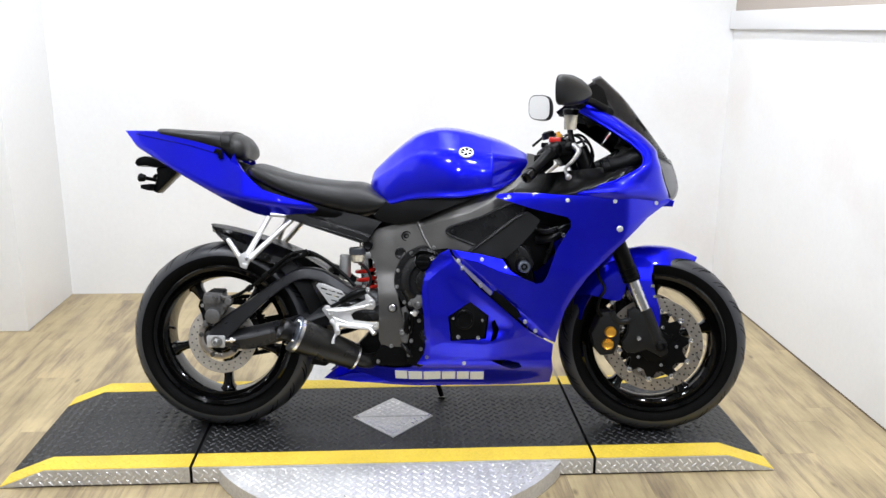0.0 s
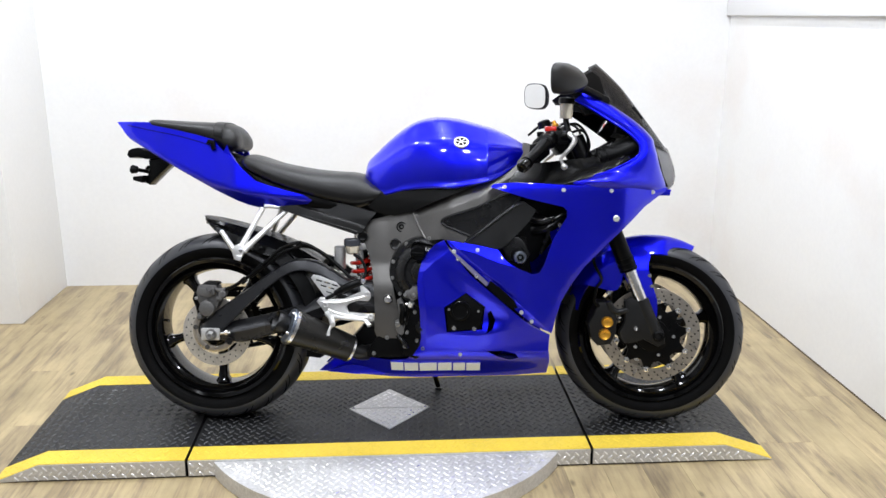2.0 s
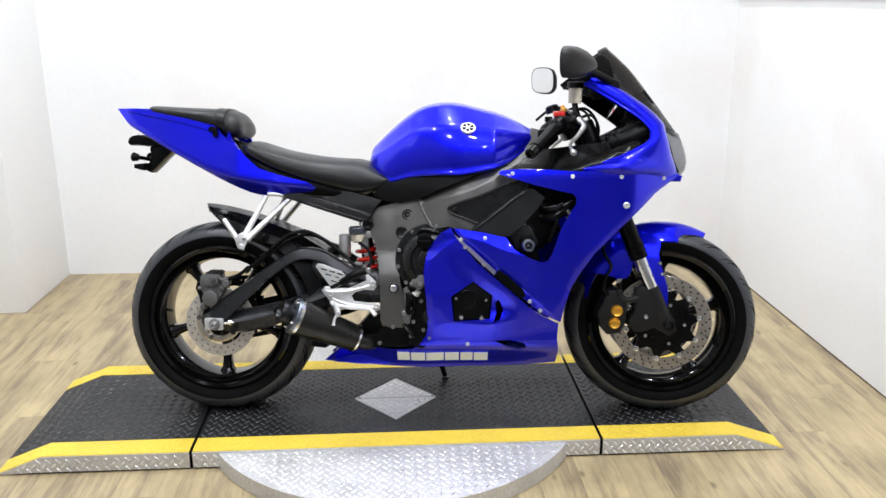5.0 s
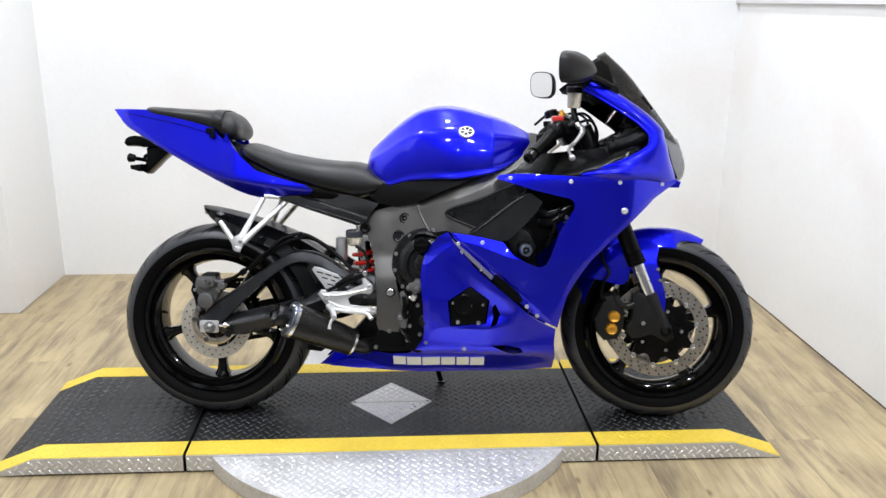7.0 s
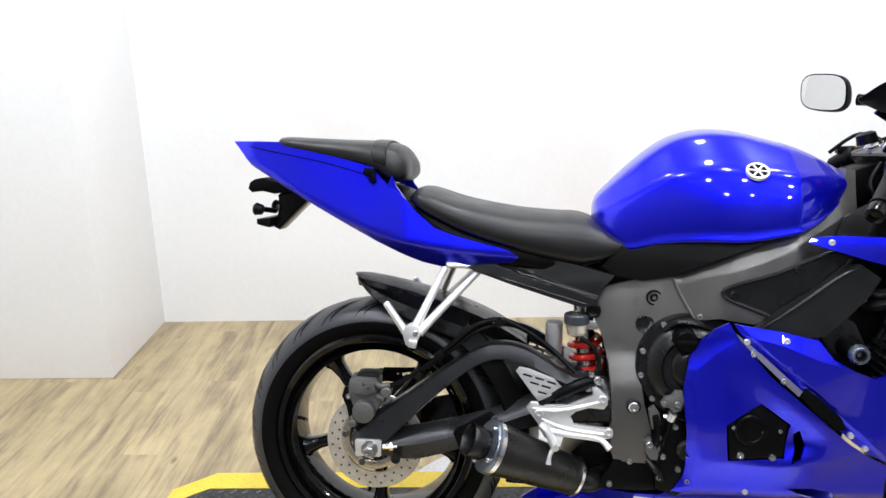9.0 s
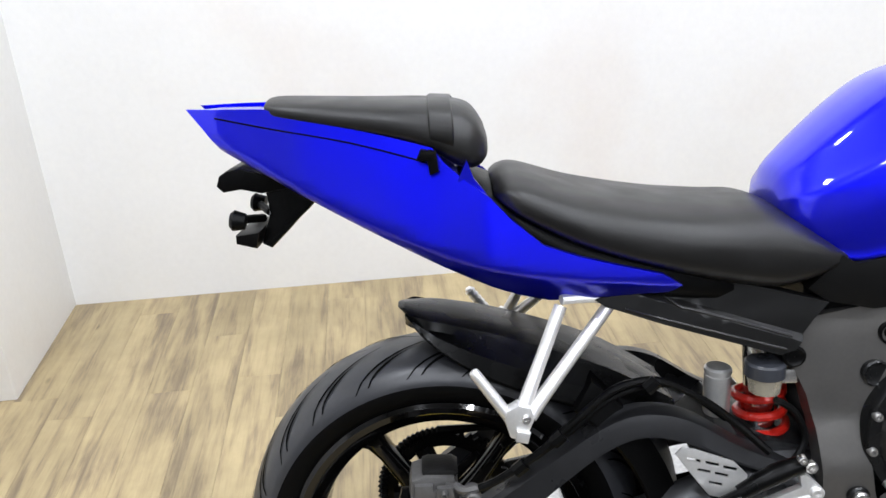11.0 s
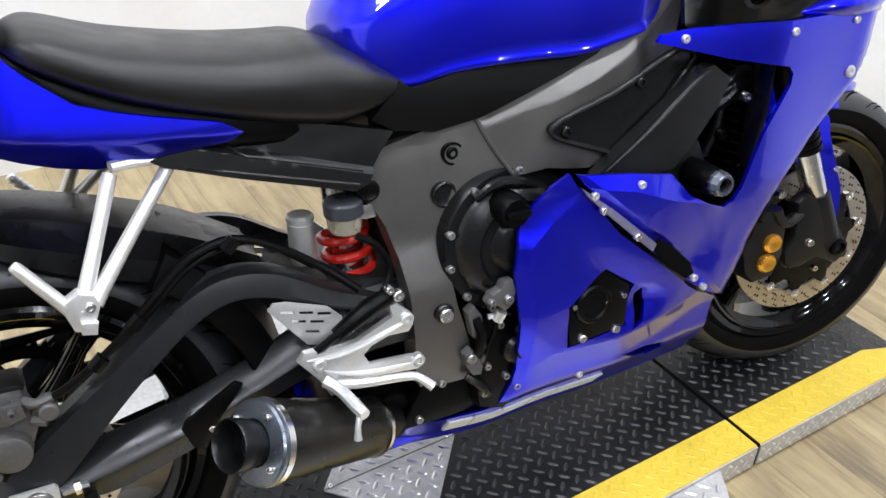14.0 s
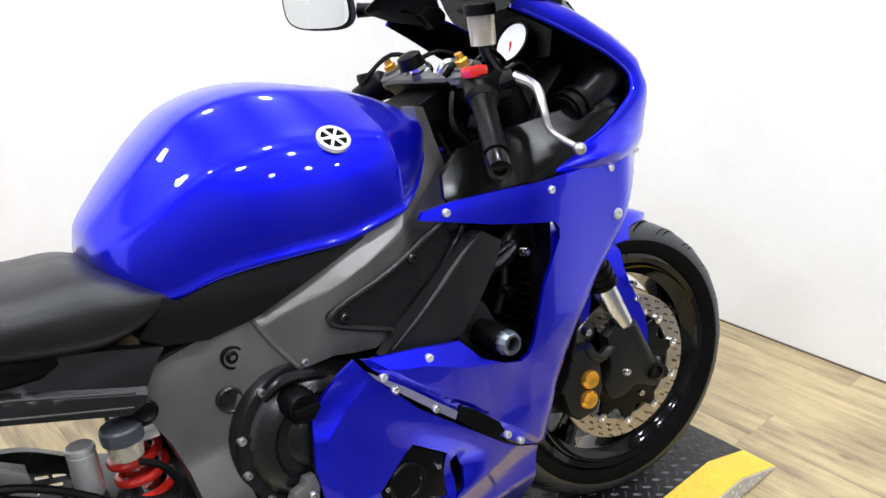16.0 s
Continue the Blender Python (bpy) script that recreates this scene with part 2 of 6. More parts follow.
# near-black that paints the shade inside gaps, holes and tread cuts
DARKGAP = mat("gap_shade", (0.003, 0.003, 0.003), 0.9, spec=0.05)


def glow(name, strength):
    m = bpy.data.materials.new(name)
    m.use_nodes = True
    nt = m.node_tree
    nt.nodes.remove(nt.nodes["Principled BSDF"])
    e = nt.nodes.new("ShaderNodeEmission")
    e.inputs[0].default_value, e.inputs[1].default_value = (0.97, 0.98, 1.0, 1), strength
    nt.links.new(e.outputs[0], nt.nodes["Material Output"].inputs[0])
    return m


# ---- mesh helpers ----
VIEW_FIT = [False]


def view_fit(v):
    """Warps the drawn profile of the motorcycle to fit the camera's view: parts far out sit a little forward and lower.
    """
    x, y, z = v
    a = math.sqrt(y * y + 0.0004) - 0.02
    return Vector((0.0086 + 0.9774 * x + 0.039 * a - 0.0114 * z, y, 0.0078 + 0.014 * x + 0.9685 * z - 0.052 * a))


def part(name, bm, material, parent=None, label="", sharp=35):
    if VIEW_FIT[0]:
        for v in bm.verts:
            v.co = view_fit(v.co)
    bmesh.ops.recalc_face_normals(bm, faces=bm.faces)
    me = bpy.data.meshes.new(name)
    for f in bm.faces:
        f.smooth = True
    for e in bm.edges:
        if len(e.link_faces) == 2 and e.calc_face_angle(0) > radians(sharp):
            e.smooth = False
    bm.to_mesh(me)
    bm.free()
    for one in (material if isinstance(material, (list, tuple)) else [material]):
        me.materials.append(one)
    ob = new(name, me)
    ob.parent = parent
    if label:
        ob["label"] = label
    return ob


def spline(pts, n=6, closed=False):
    """Points along a smooth curve through pts."""
    p = [Vector(q) for q in pts]
    out = []
    m = len(p)
    for i in range(m if closed else m - 1):
        if closed:
            a, b, c, d = p[i - 1], p[i], p[(i + 1) % m], p[(i + 2) % m]
        else:
            a, b, c, d = p[max(i - 1, 0)], p[i], p[i + 1], p[min(i + 2, m - 1)]
        for k in range(n):
            u = k / n
            out.append(0.5 * ((2 * b) + (c - a) * u + (2 * a - 5 * b + 4 * c - d) * u * u + (3 * b - a - 3 * c + d) * u ** 3))
    if not closed:
        out.append(p[-1])
    return out


def interp(x, xs, ys):
    return float(np.interp(x, xs, ys))


def box(bm, x0, x1, y0, y1, z0, z1, bev=0.0):
    start = set(bm.verts)
    r = bmesh.ops.create_cube(bm, size=1)
    for v in r["verts"]:
        v.co = Vector(((x0 + x1) / 2 + v.co.x * (x1 - x0), (y0 + y1) / 2 + v.co.y * (y1 - y0), (z0 + z1) / 2 + v.co.z * (z1 - z0)))
    if bev:
        es = {e for v in r["verts"] for e in v.link_edges}
        bmesh.ops.bevel(bm, geom=list(es), offset=bev, segments=2, affect="EDGES", profile=0.6)
    return [v for v in bm.verts if v not in start]


def slab(bm, outline, y0, y1, bev=0.003, holes=()):
    """A plate: an outline in (x, z) from y0 to y1, with rounded edges."""
    from mathutils.geometry import tessellate_polygon
    loops = [[Vector((x, z, 0)) for x, z in lp] for lp in (outline, *holes)]
    if not holes:
        vs = [bm.verts.new((x, y0, z)) for x, z in outline]
        faces = [bm.faces.new(vs)]
    else:
        flat = [p for lp in loops for p in lp]
        vs = [bm.verts.new((p.x, y0, p.y)) for p in flat]
        faces = []
        for t in tessellate_polygon(loops):
            try:
                faces.append(bm.faces.new([vs[i] for i in t]))
            except ValueError:
                pass
    r = bmesh.ops.extrude_face_region(bm, geom=faces)
    nv = [g for g in r["geom"] if isinstance(g, bmesh.types.BMVert)]
    for v in nv:
        v.co.y += y1 - y0
    if bev:
        allv = set(vs) | set(nv)
        es = [e for e in {e for v in allv for e in v.link_edges} if len(e.link_faces) == 2 and e.calc_face_angle(0) > 0.9
              and abs(e.verts[0].co.y - e.verts[1].co.y) < 1e-6]
        bmesh.ops.bevel(bm, geom=es, offset=bev, segments=2, affect="EDGES", profile=0.6, clamp_overlap=True)
    return bm


def shell(bm, outline, width, side, thick=0.006, holes=(), step=0.025, creases=()):
    """A curved panel: the outline in (x, z), pushed out sideways to width(x, z), with holes and thickness."""
    from mathutils.geometry import tessellate_polygon
    loops = [[Vector((x, z, 0)) for x, z in lp] for lp in (outline, *holes)]
    flat = [p for lp in loops for p in lp]
    vs = [bm.verts.new((p.x, 0, p.y)) for p in flat]
    for t in tessellate_polygon(loops):
        try:
            bm.faces.new([vs[i] for i in t])
        except ValueError:
            pass
    bmesh.ops.dissolve_limit(bm, angle_limit=0.01, verts=bm.verts, edges=bm.edges)
    xs, zs = [p.x for p in flat], [p.y for p in flat]
    for line in creases:
        for (ax_, az), (bx, bz) in zip(line, line[1:]):
            bmesh.ops.bisect_plane(bm, geom=bm.verts[:] + bm.edges[:] + bm.faces[:], plane_co=(ax_, 0, az), plane_no=(bz - az, 0, ax_ - bx), dist=1e-4)
    for axis, lo, hi in ((0, min(xs), max(xs)), (2, min(zs), max(zs))):
        n = int((hi - lo) / step)
        for k in range(1, n + 1):
            co, no = [0, 0, 0], [0, 0, 0]
            co[axis], no[axis] = lo + (hi - lo) * k / (n + 1), 1
            bmesh.ops.bisect_plane(bm, geom=bm.verts[:] + bm.edges[:] + bm.faces[:], plane_co=co, plane_no=no, dist=1e-5)
    for v in bm.verts:
        v.co.y = side * width(v.co.x, v.co.z)
    bmesh.ops.recalc_face_normals(bm, faces=bm.faces)
    if sum(f.normal.y * f.calc_area() for f in bm.faces) * side < 0:
        bmesh.ops.reverse_faces(bm, faces=bm.faces)
    bm.normal_update()
    if thick:
        top = bm.faces[:]
        r = bmesh.ops.extrude_face_region(bm, geom=top)
        moved = [g for g in r["geom"] if isinstance(g, bmesh.types.BMVert)]
        for v in moved:
            v.co.y += 0
        for f in top:
            pass
        old = {v for f in bm.faces for v in f.verts} - set(moved)
        for v in old:
            v.co.y -= side * thick
    return bm


def loft(bm, rings, cap=True, closed=False):
    vs = [[bm.verts.new(p) for p in ring] for ring in rings]
    n = len(rings[0])
    m = len(rings)
    for i in range(m if closed else m - 1):
        a, b = vs[i], vs[(i + 1) % m]
        for k in range(n):
            bm.faces.new((a[k], a[(k + 1) % n], b[(k + 1) % n], b[k]))
    if cap and not closed:
        for ring in (vs[0], vs[-1]):
            c = bm.verts.new(sum((v.co for v in ring), Vector()) / n)
            for k in range(n):
                bm.faces.new((ring[k], ring[(k + 1) % n], c))
    return bm


def body(bm, stations, n=32, sub=4, low=0.45, p=2.6, q=None, section=None):
    """A rounded body along x from stations (x, top, bottom, half width): widest at the share low of its height."""
    rows = spline([(s[0], s[1], s[2]) for s in stations], sub)
    wide = spline([(s[0], s[3], 0) for s in stations], sub)
    rings = []
    for r, w in zip(rows, wide):
        x, zt, zb = r
        hw = max(w.y, 0.004)
        zc = zb + (zt - zb) * low
        ring = []
        if section:
            half = spline([(a, b, 0) for a, b in section], 3)
            for v in half:
                ring.append((x, hw * v.x, zb + (zt - zb) * v.y))
            for v in half[-2:0:-1]:
                ring.append((x, -hw * v.x, zb + (zt - zb) * v.y))
            rings.append(ring)
            continue
        for k in range(n):
            a = 2 * math.pi * k / n
            c, s = math.cos(a), math.sin(a)
            e = p if s > 0 or q is None else q
            y = hw * math.copysign(abs(c) ** (2 / e), c)
            z = zc + (zt - zc if s > 0 else zc - zb) * math.copysign(abs(s) ** (2 / e), s)
            ring.append((x, y, z))
        rings.append(ring)
    return loft(bm, rings)


def tube(bm, pts, r, n=10, sub=5, radii=None):
    """A round rod or hose along pts."""
    path = spline(pts, sub) if sub > 1 else [Vector(p) for p in pts]
    rad = [r] * len(path) if radii is None else [interp(i / (len(path) - 1), np.linspace(0, 1, len(radii)), radii) for i in range(len(path))]
    rings = []
    up = None
    for i, p in enumerate(path):
        d = (path[min(i + 1, len(path) - 1)] - path[max(i - 1, 0)]).normalized()
        if up is None:
            up = d.orthogonal().normalized()
        up = (up - d * up.dot(d)).normalized()
        side = d.cross(up)
        rings.append([p + (up * math.cos(2 * math.pi * k / n) + side * math.sin(2 * math.pi * k / n)) * rad[i] for k in range(n)])
    return loft(bm, rings)


def ramp(d, r):
    t = max(0.0, min(1.0, d / r))
    return t * t * (3 - 2 * t)


def lathe(bm, profile, centre, axis=(0, 1, 0), n=48, closed=False):
    """Turns (along, radius) pairs about an axis through centre."""
    ax = Vector(axis).normalized()
    u = ax.orthogonal().normalized()
    w = ax.cross(u)
    c = Vector(centre)
    rings = []
    for k in range(n):
        a = 2 * math.pi * k / n
        d = u * math.cos(a) + w * math.sin(a)
        rings.append([c + ax * s + d * max(r, 0.0003) for s, r in profile])
    vs = [[bm.verts.new(p) for p in ring] for ring in rings]
    m = len(profile)
    for k in range(n):
        a, b = vs[k], vs[(k + 1) % n]
        for i in range(m if closed else m - 1):
            j = (i + 1) % m
            bm.faces.new((a[i], a[j], b[j], b[i]))
    if not closed:
        for i in (0, m - 1):
            if profile[i][1] > 0.0005:
                try:
                    bm.faces.new([vs[k][i] for k in range(n)])
                except ValueError:
                    pass
    return bm


def bolt(name, parent, at, r=0.008, h=0.006, material=None, axis=(0, -1, 0), label=""):
    """A socket-head bolt: a rounded head with a hollow in the middle."""
    bm = bmesh.new()
    lathe(bm, [(-h, r), (h * 0.6, r), (h, r * 0.8), (h, r * 0.45), (h * 0.3, r * 0.4), (h * 0.3, 0)], at, axis, 14)
    return part(name, bm, material or STEEL, parent, label)


def empty(name, m=None, parent=None):
    ob = new(name)
    ob.empty_display_size = 0.1
    ob.parent = parent
    if m is not None:
        ob.matrix_basis = m
    return ob


# ---- room ----
XL, XR, YB, YF, XP, YP, TOP = -1.605, 2.193, 1.610, -4.2, -1.056, 1.073, 2.75


def wall(name, x0, x1, y0, y1, z0=0.0, z1=TOP, material=WALL, label="", category="wall"):
    bm = bmesh.new()
    box(bm, x0, x1, y0, y1, z0, z1, 0.004 if name == "column" else 0)
    ob = part(name, bm, material)
    ob.matrix_basis = ROOM
    return tagged(ob, label, category, kind="structure")


wall("wall_back", XP - 0.1, XR + 0.15, YB, YB + 0.15, label="plain white painted wall behind the motorcycle")
wall("wall_right", XR, XR + 0.15, -1.2, YB, z1=1.36, label="plain white painted side wall with faint warm patches")
# dark strip that paints the shade of the gap under the wall
wall("trim", XR - 0.003, XR, -1.2, YB - 0.001, z0=0.0, z1=0.005, material=GROUT, label="thin dark strip for the shaded gap between wall and floor")
wall("wall_right_upper", XR + 0.003, XR + 0.15, -1.2, YB, z0=1.36, material=TAUPE, label="taupe painted wall above the white board")
wall("column", XL - 0.15, XP, YP, YB + 0.15, label="white boxed-out wall column meeting the wood floor", category="column")
wall("wall_shop_right", XR, XR + 0.15, YF, -1.2, material=FAR, label="plain unseen wall, set dark grey to shape reflections")
wall("wall_shop_left", XL - 0.15, XL, YF, -0.8, material=FAR, label="plain unseen wall, set dark grey to shape reflections")
wall("wall_left", XL - 0.15, XL, -0.8, YP, label="plain white painted side wall beside the column")
wall("wall_front", XL - 0.15, XR + 0.15, YF - 0.15, YF, material=FAR, label="plain grey wall that closes the room")
wall("ceiling", XL - 0.15, XR + 0.15, YF - 0.15, YB + 0.15, TOP, TOP + 0.12, CEIL, "plain mid-grey unseen ceiling with panel lights", "ceiling")
wall("floor", XL - 0.15, XR + 0.15, YF - 0.15, YB + 0.15, -0.12, -0.004, GROUT, "floor of light oak-look vinyl planks", "floor")
wall("floor_shop", XL - 0.15, XR + 0.15, YF - 0.15, -0.90, -0.003, 0.004, DARKFLOOR, "unseen dark floor added to darken reflections and bounce", "floor")
FLOOR = bpy.data.objects["floor"]

bm = bmesh.new()
box(bm, XR - 0.022, XR - 0.001, -1.19, YB - 0.002, 1.302, 1.386, 0.004)
led = part("wall_ledge", bm, LEDGE)
led.matrix_basis = ROOM
tagged(led, "white painted board fixed along the side wall", "trim", kind="structure")


# ceiling lights: square panels in two rows
def ceiling_light(x, y, sx, sy, power):
    root = empty("ceiling_light", ROOM @ pose(x, y, TOP))
    bm = bmesh.new()
    slab(bm, [(-sx / 2 - .03, 0), (sx / 2 + .03, 0), (sx / 2 + .03, -.03), (-sx / 2 - .03, -.03)], -sy / 2 - .03, sy / 2 + .03, 0.003)
    part("frame", bm, WHITE_DECAL, root)
    bm = bmesh.new()
    box(bm, -sx / 2, sx / 2, -sy / 2, sy / 2, -0.036, -0.031)
    part("diffuser", bm, GLOWPANEL, root)
    tagged(root, "flat white panel light set on the ceiling", "ceiling light", "ceiling lights")
    la = bpy.data.lights.new("panel_lamp", "AREA")
    la.shape, la.size, la.size_y, la.energy = "RECTANGLE", sx, sy, power
    la.color = (0.925, 0.967, 1.05)
    ob = new("panel_lamp", la)
    ob.matrix_basis = ROOM @ pose(x, y, TOP - 0.04)
    return root


GLOWPANEL = glow("lit_diffuser", 26.0)
for lx, ly, share in LIGHTS:
    ceiling_light(lx, ly, 0.16, 0.11, LIGHT_POWER * share)


# ---- turntable platform ----
def treads(pitch, size, inside, height, seed=0):
    """Raised lozenges of a tread plate as one mesh in the platform's plane: (x, y) kept where inside(x, y)."""
    x0, x1, y0, y1 = size
    verts, faces = [], []
    s = pitch * 0.87
    n0 = int((x1 - x0 + y1 - y0) / s) + 2
    L, W = s * 0.53, s * 0.16
    for i in range(-1, n0):
        for j in range(-n0, n0):
            x, y = x0 + (i + j) * s * 0.70711, y0 + (i - j) * s * 0.70711
            if not (x0 <= x <= x1 and y0 <= y <= y1) or not inside(x, y):
                continue
            t = radians(45 if (i + j) % 2 else -45)
            c, sn = math.cos(t), math.sin(t)
            pts = [(-L, 0, 0), (-L * .45, -W, 0), (L * .45, -W, 0), (L, 0, 0), (L * .45, W, 0), (-L * .45, W, 0), (-L * .55, 0, height), (L * .55, 0, height)]
            n = len(verts)
            verts += [(x + p * c - q * sn, y + p * sn + q * c, h) for p, q, h in pts]
            faces += [[n + k for k in f] for f in ((0, 1, 6), (1, 2, 7, 6), (2, 3, 7), (3, 4, 7), (4, 5, 6, 7), (5, 0, 6))]
    return verts, faces


def tread_part(name, verts, faces, place, material, parent, label=""):
    me = bpy.data.meshes.new(name)
    me.from_pydata([place(*v) for v in verts], [], faces)
    me.materials.append(material)
    ob = new(name, me)
    ob.parent = parent
    ob["kind"] = "stuff"
    if label:
        ob["label"] = label
    return ob


platform = empty("turntable_platform", ROOM)
tagged(platform, "low display turntable of black tread plate with yellow edges", "platform")
PX = (-0.600, -0.470, -0.055, -0.046, 1.1395, 1.1485, 1.552, 1.700)   # ends, bends and joints along its length
PY = (-0.268, -0.187, 0.276, 0.353)                                 # edges and yellow borders across it


def top_z(x):
    return interp(x, [PX[0], PX[1], PX[6], PX[7]], [0.004, H, H, 0.004])


def prism(bm, x_list, y0, y1, lift=0.0, drop=None, base=0.0005):
    """A strip between y0 and y1 that follows the platform's top; drop: thickness (None: down to the floor)."""
    up = [(x, top_z(x) + lift) for x in x_list]
    dn = [(x, min(base, z - 0.001) if drop is None else z - drop) for x, z in up]
    slab(bm, up + dn[::-1], y0, y1, 0.0)


for name, xs, lab in (("ramp_section", (PX[0], PX[1], PX[2]), "sloping end of black tread plate"),
                      ("deck_section", (PX[3], PX[4]), "worn black tread plate deck"),
                      ("ramp_section", (PX[5], PX[6], PX[7]), "sloping end of black tread plate")):
    bm = bmesh.new()
    prism(bm, xs, PY[0] + 0.004, PY[3] - 0.004)
    sec = part(name, bm, TREADBLACK, platform, lab)
    for y0, y1 in ((PY[0], PY[1]), (PY[2], PY[3])):
        bm = bmesh.new()
        prism(bm, xs, y0 + 0.003, y1, 0.0012, 0.004)
        part("yellow_border", bm, YELLOW, sec, "chipped yellow painted border")
    for y0, y1 in ((PY[0], PY[0] + 0.003), (PY[3] - 0.003, PY[3])):
        bm = bmesh.new()
        prism(bm, xs, y0, y1, -0.001, base=0.006)
        part("side_plate", bm, TREADSILVER, sec, "bare aluminium tread plate edge")
    x0, x1 = xs[0] + 0.01, xs[-1] - 0.01
    v, f = treads(0.0265, (x0 + 0.006, x1, PY[1] + 0.012, PY[2] - 0.006), lambda x, y: abs(x - 0.54) / 0.145 + abs(y - 0.037) / 0.16 > 1, 0.0027)
    tread_part("raised_treads", v, f, lambda x, y, z: (x, y, top_z(x) + z - 0.0001), TREADWORN, sec)
    for ya, yb in ((PY[0], PY[1]), (PY[2], PY[3])):
        v, f = treads(0.0265, (x0 + 0.006, x1, ya + 0.014, yb - 0.01), lambda x, y: True, 0.0015)
        tread_part("painted_treads", v, f, lambda x, y, z: (x, y, top_z(x) + z + 0.0011), YELLOW, sec)
    v, f = treads(0.0225, (x0, x1, 0.012, 0.05), lambda x, y: y < top_z(x) - 0.008, 0.0022)
    tread_part("edge_treads", v, f, lambda x, y, z: (x, PY[0] - z + 0.0001, y), LUGSILVER, sec)

# joints between the sections
for xa, xb in ((PX[2], PX[3]), (PX[4], PX[5])):
    bm = bmesh.new()
    box(bm, xa + 0.0005, xb - 0.0005, PY[0] + 0.006, PY[3] - 0.006, 0.001, H - 0.016)
    part("joint_strip", bm, DARKGAP, platform, "dark gap between two plate sections")

# turning disc that shows past the long edges
R, CX, CY = 0.582, 0.535, 0.02
for sgn in (-1, 1):
    bm = bmesh.new()
    ye = PY[0] - 0.001 if sgn < 0 else PY[3] + 0.001
    half = math.acos(abs(ye - CY) / R)
    arc = [(CX + R * math.sin(a), CY + sgn * R * math.cos(a)) for a in np.linspace(-half, half, 41)]
    lo = [bm.verts.new((x, y, 0.001)) for x, y in arc]
    hi = [bm.verts.new((x, y, H - 0.006)) for x, y in arc]
    bm.faces.new(hi)
    bm.faces.new(lo)
    for k in range(41):
        bm.faces.new((lo[k], lo[(k + 1) % 41], hi[(k + 1) % 41], hi[k]))
    disc = part("turning_disc", bm, TREADSILVER, platform, "round bare aluminium tread plate disc")
    if sgn < 0:
        near_disc = disc
v, f = treads(0.026, (-0.1, 1.15, -0.60, PY[0] - 0.012), lambda x, y: math.hypot(x - CX, y - CY) < R - 0.014, 0.0016)
tread_part("disc_treads", v, f, lambda x, y, z: (x, y, H - 0.0061 + z), LUGSILVER, near_disc)

# lozenge inlay with hinge line and screws
dx, dy, du, dv = 0.540, 0.037, 0.131, 0.146
bm = bmesh.new()
for pts in (((-1, 0.02), (1, 0.02), (0, 1)), ((-1, 0.0), (0, -1), (1, 0.0))):
    vs = [bm.verts.new((dx + du * p, dy + dv * q, H + 0.003)) for p, q in pts]
    lo = [bm.verts.new((dx + du * p, dy + dv * q, H - 0.002)) for p, q in pts]
    bm.faces.new(vs)
    for k in range(3):
        bm.faces.new((vs[k], vs[(k + 1) % 3], lo[(k + 1) % 3], lo[k]))
inlay = part("lozenge_plate", bm, TREADSILVER, platform, "silver tread plate lozenge in two hinged halves")
v, f = treads(0.0265, (dx - du, dx + du, dy - dv, dy + dv), lambda x, y: abs(x - dx) / du + abs(y - dy) / dv < 0.86 and abs(y - dy) > 0.01, 0.0016)
tread_part("plate_treads", v, f, lambda x, y, z: (x, y, H + 0.003 + z), LUGSILVER, inlay)
for p in (-0.9, 0.9):
    bolt("screw", inlay, (dx + du * p, dy + 0.004, H + 0.003), 0.005, 0.003, STEEL, (0, 0, 1))


# ---- motorcycle ----
bike = empty("motorcycle", BIKE)
tagged(bike, "blue sport motorcycle with black wheels leaning on its side stand", "motorcycle")
RW, FW = Vector((0.007, 0.001, 0.2945)), Vector((1.359, 0.015, 0.292))   # wheel centres
RS, FS = 0.2945, 0.287                                                     # tyre radii


def tyre_profile(width, radius, rim):
    """(across, radius) round a tyre's section, from bead to bead and back inside."""
    h = width / 2
    out = [(-h * .74, rim), (-h * .90, rim + (radius - rim) * .18), (-h * .985, rim + (radius - rim) * .40), (-h * .95, rim + (radius - rim) * .60),
           (-h * .78, rim + (radius - rim) * .81), (-h * .44, rim + (radius - rim) * .952), (0, radius)]
    full = out + [(-s, r) for s, r in out[-2::-1]]
    full = [(p[0], p[1]) for p in spline([(a, b, 0) for a, b in full], 3)]
    return full + [(h * .6, rim - 0.004), (-h * .6, rim - 0.004)]


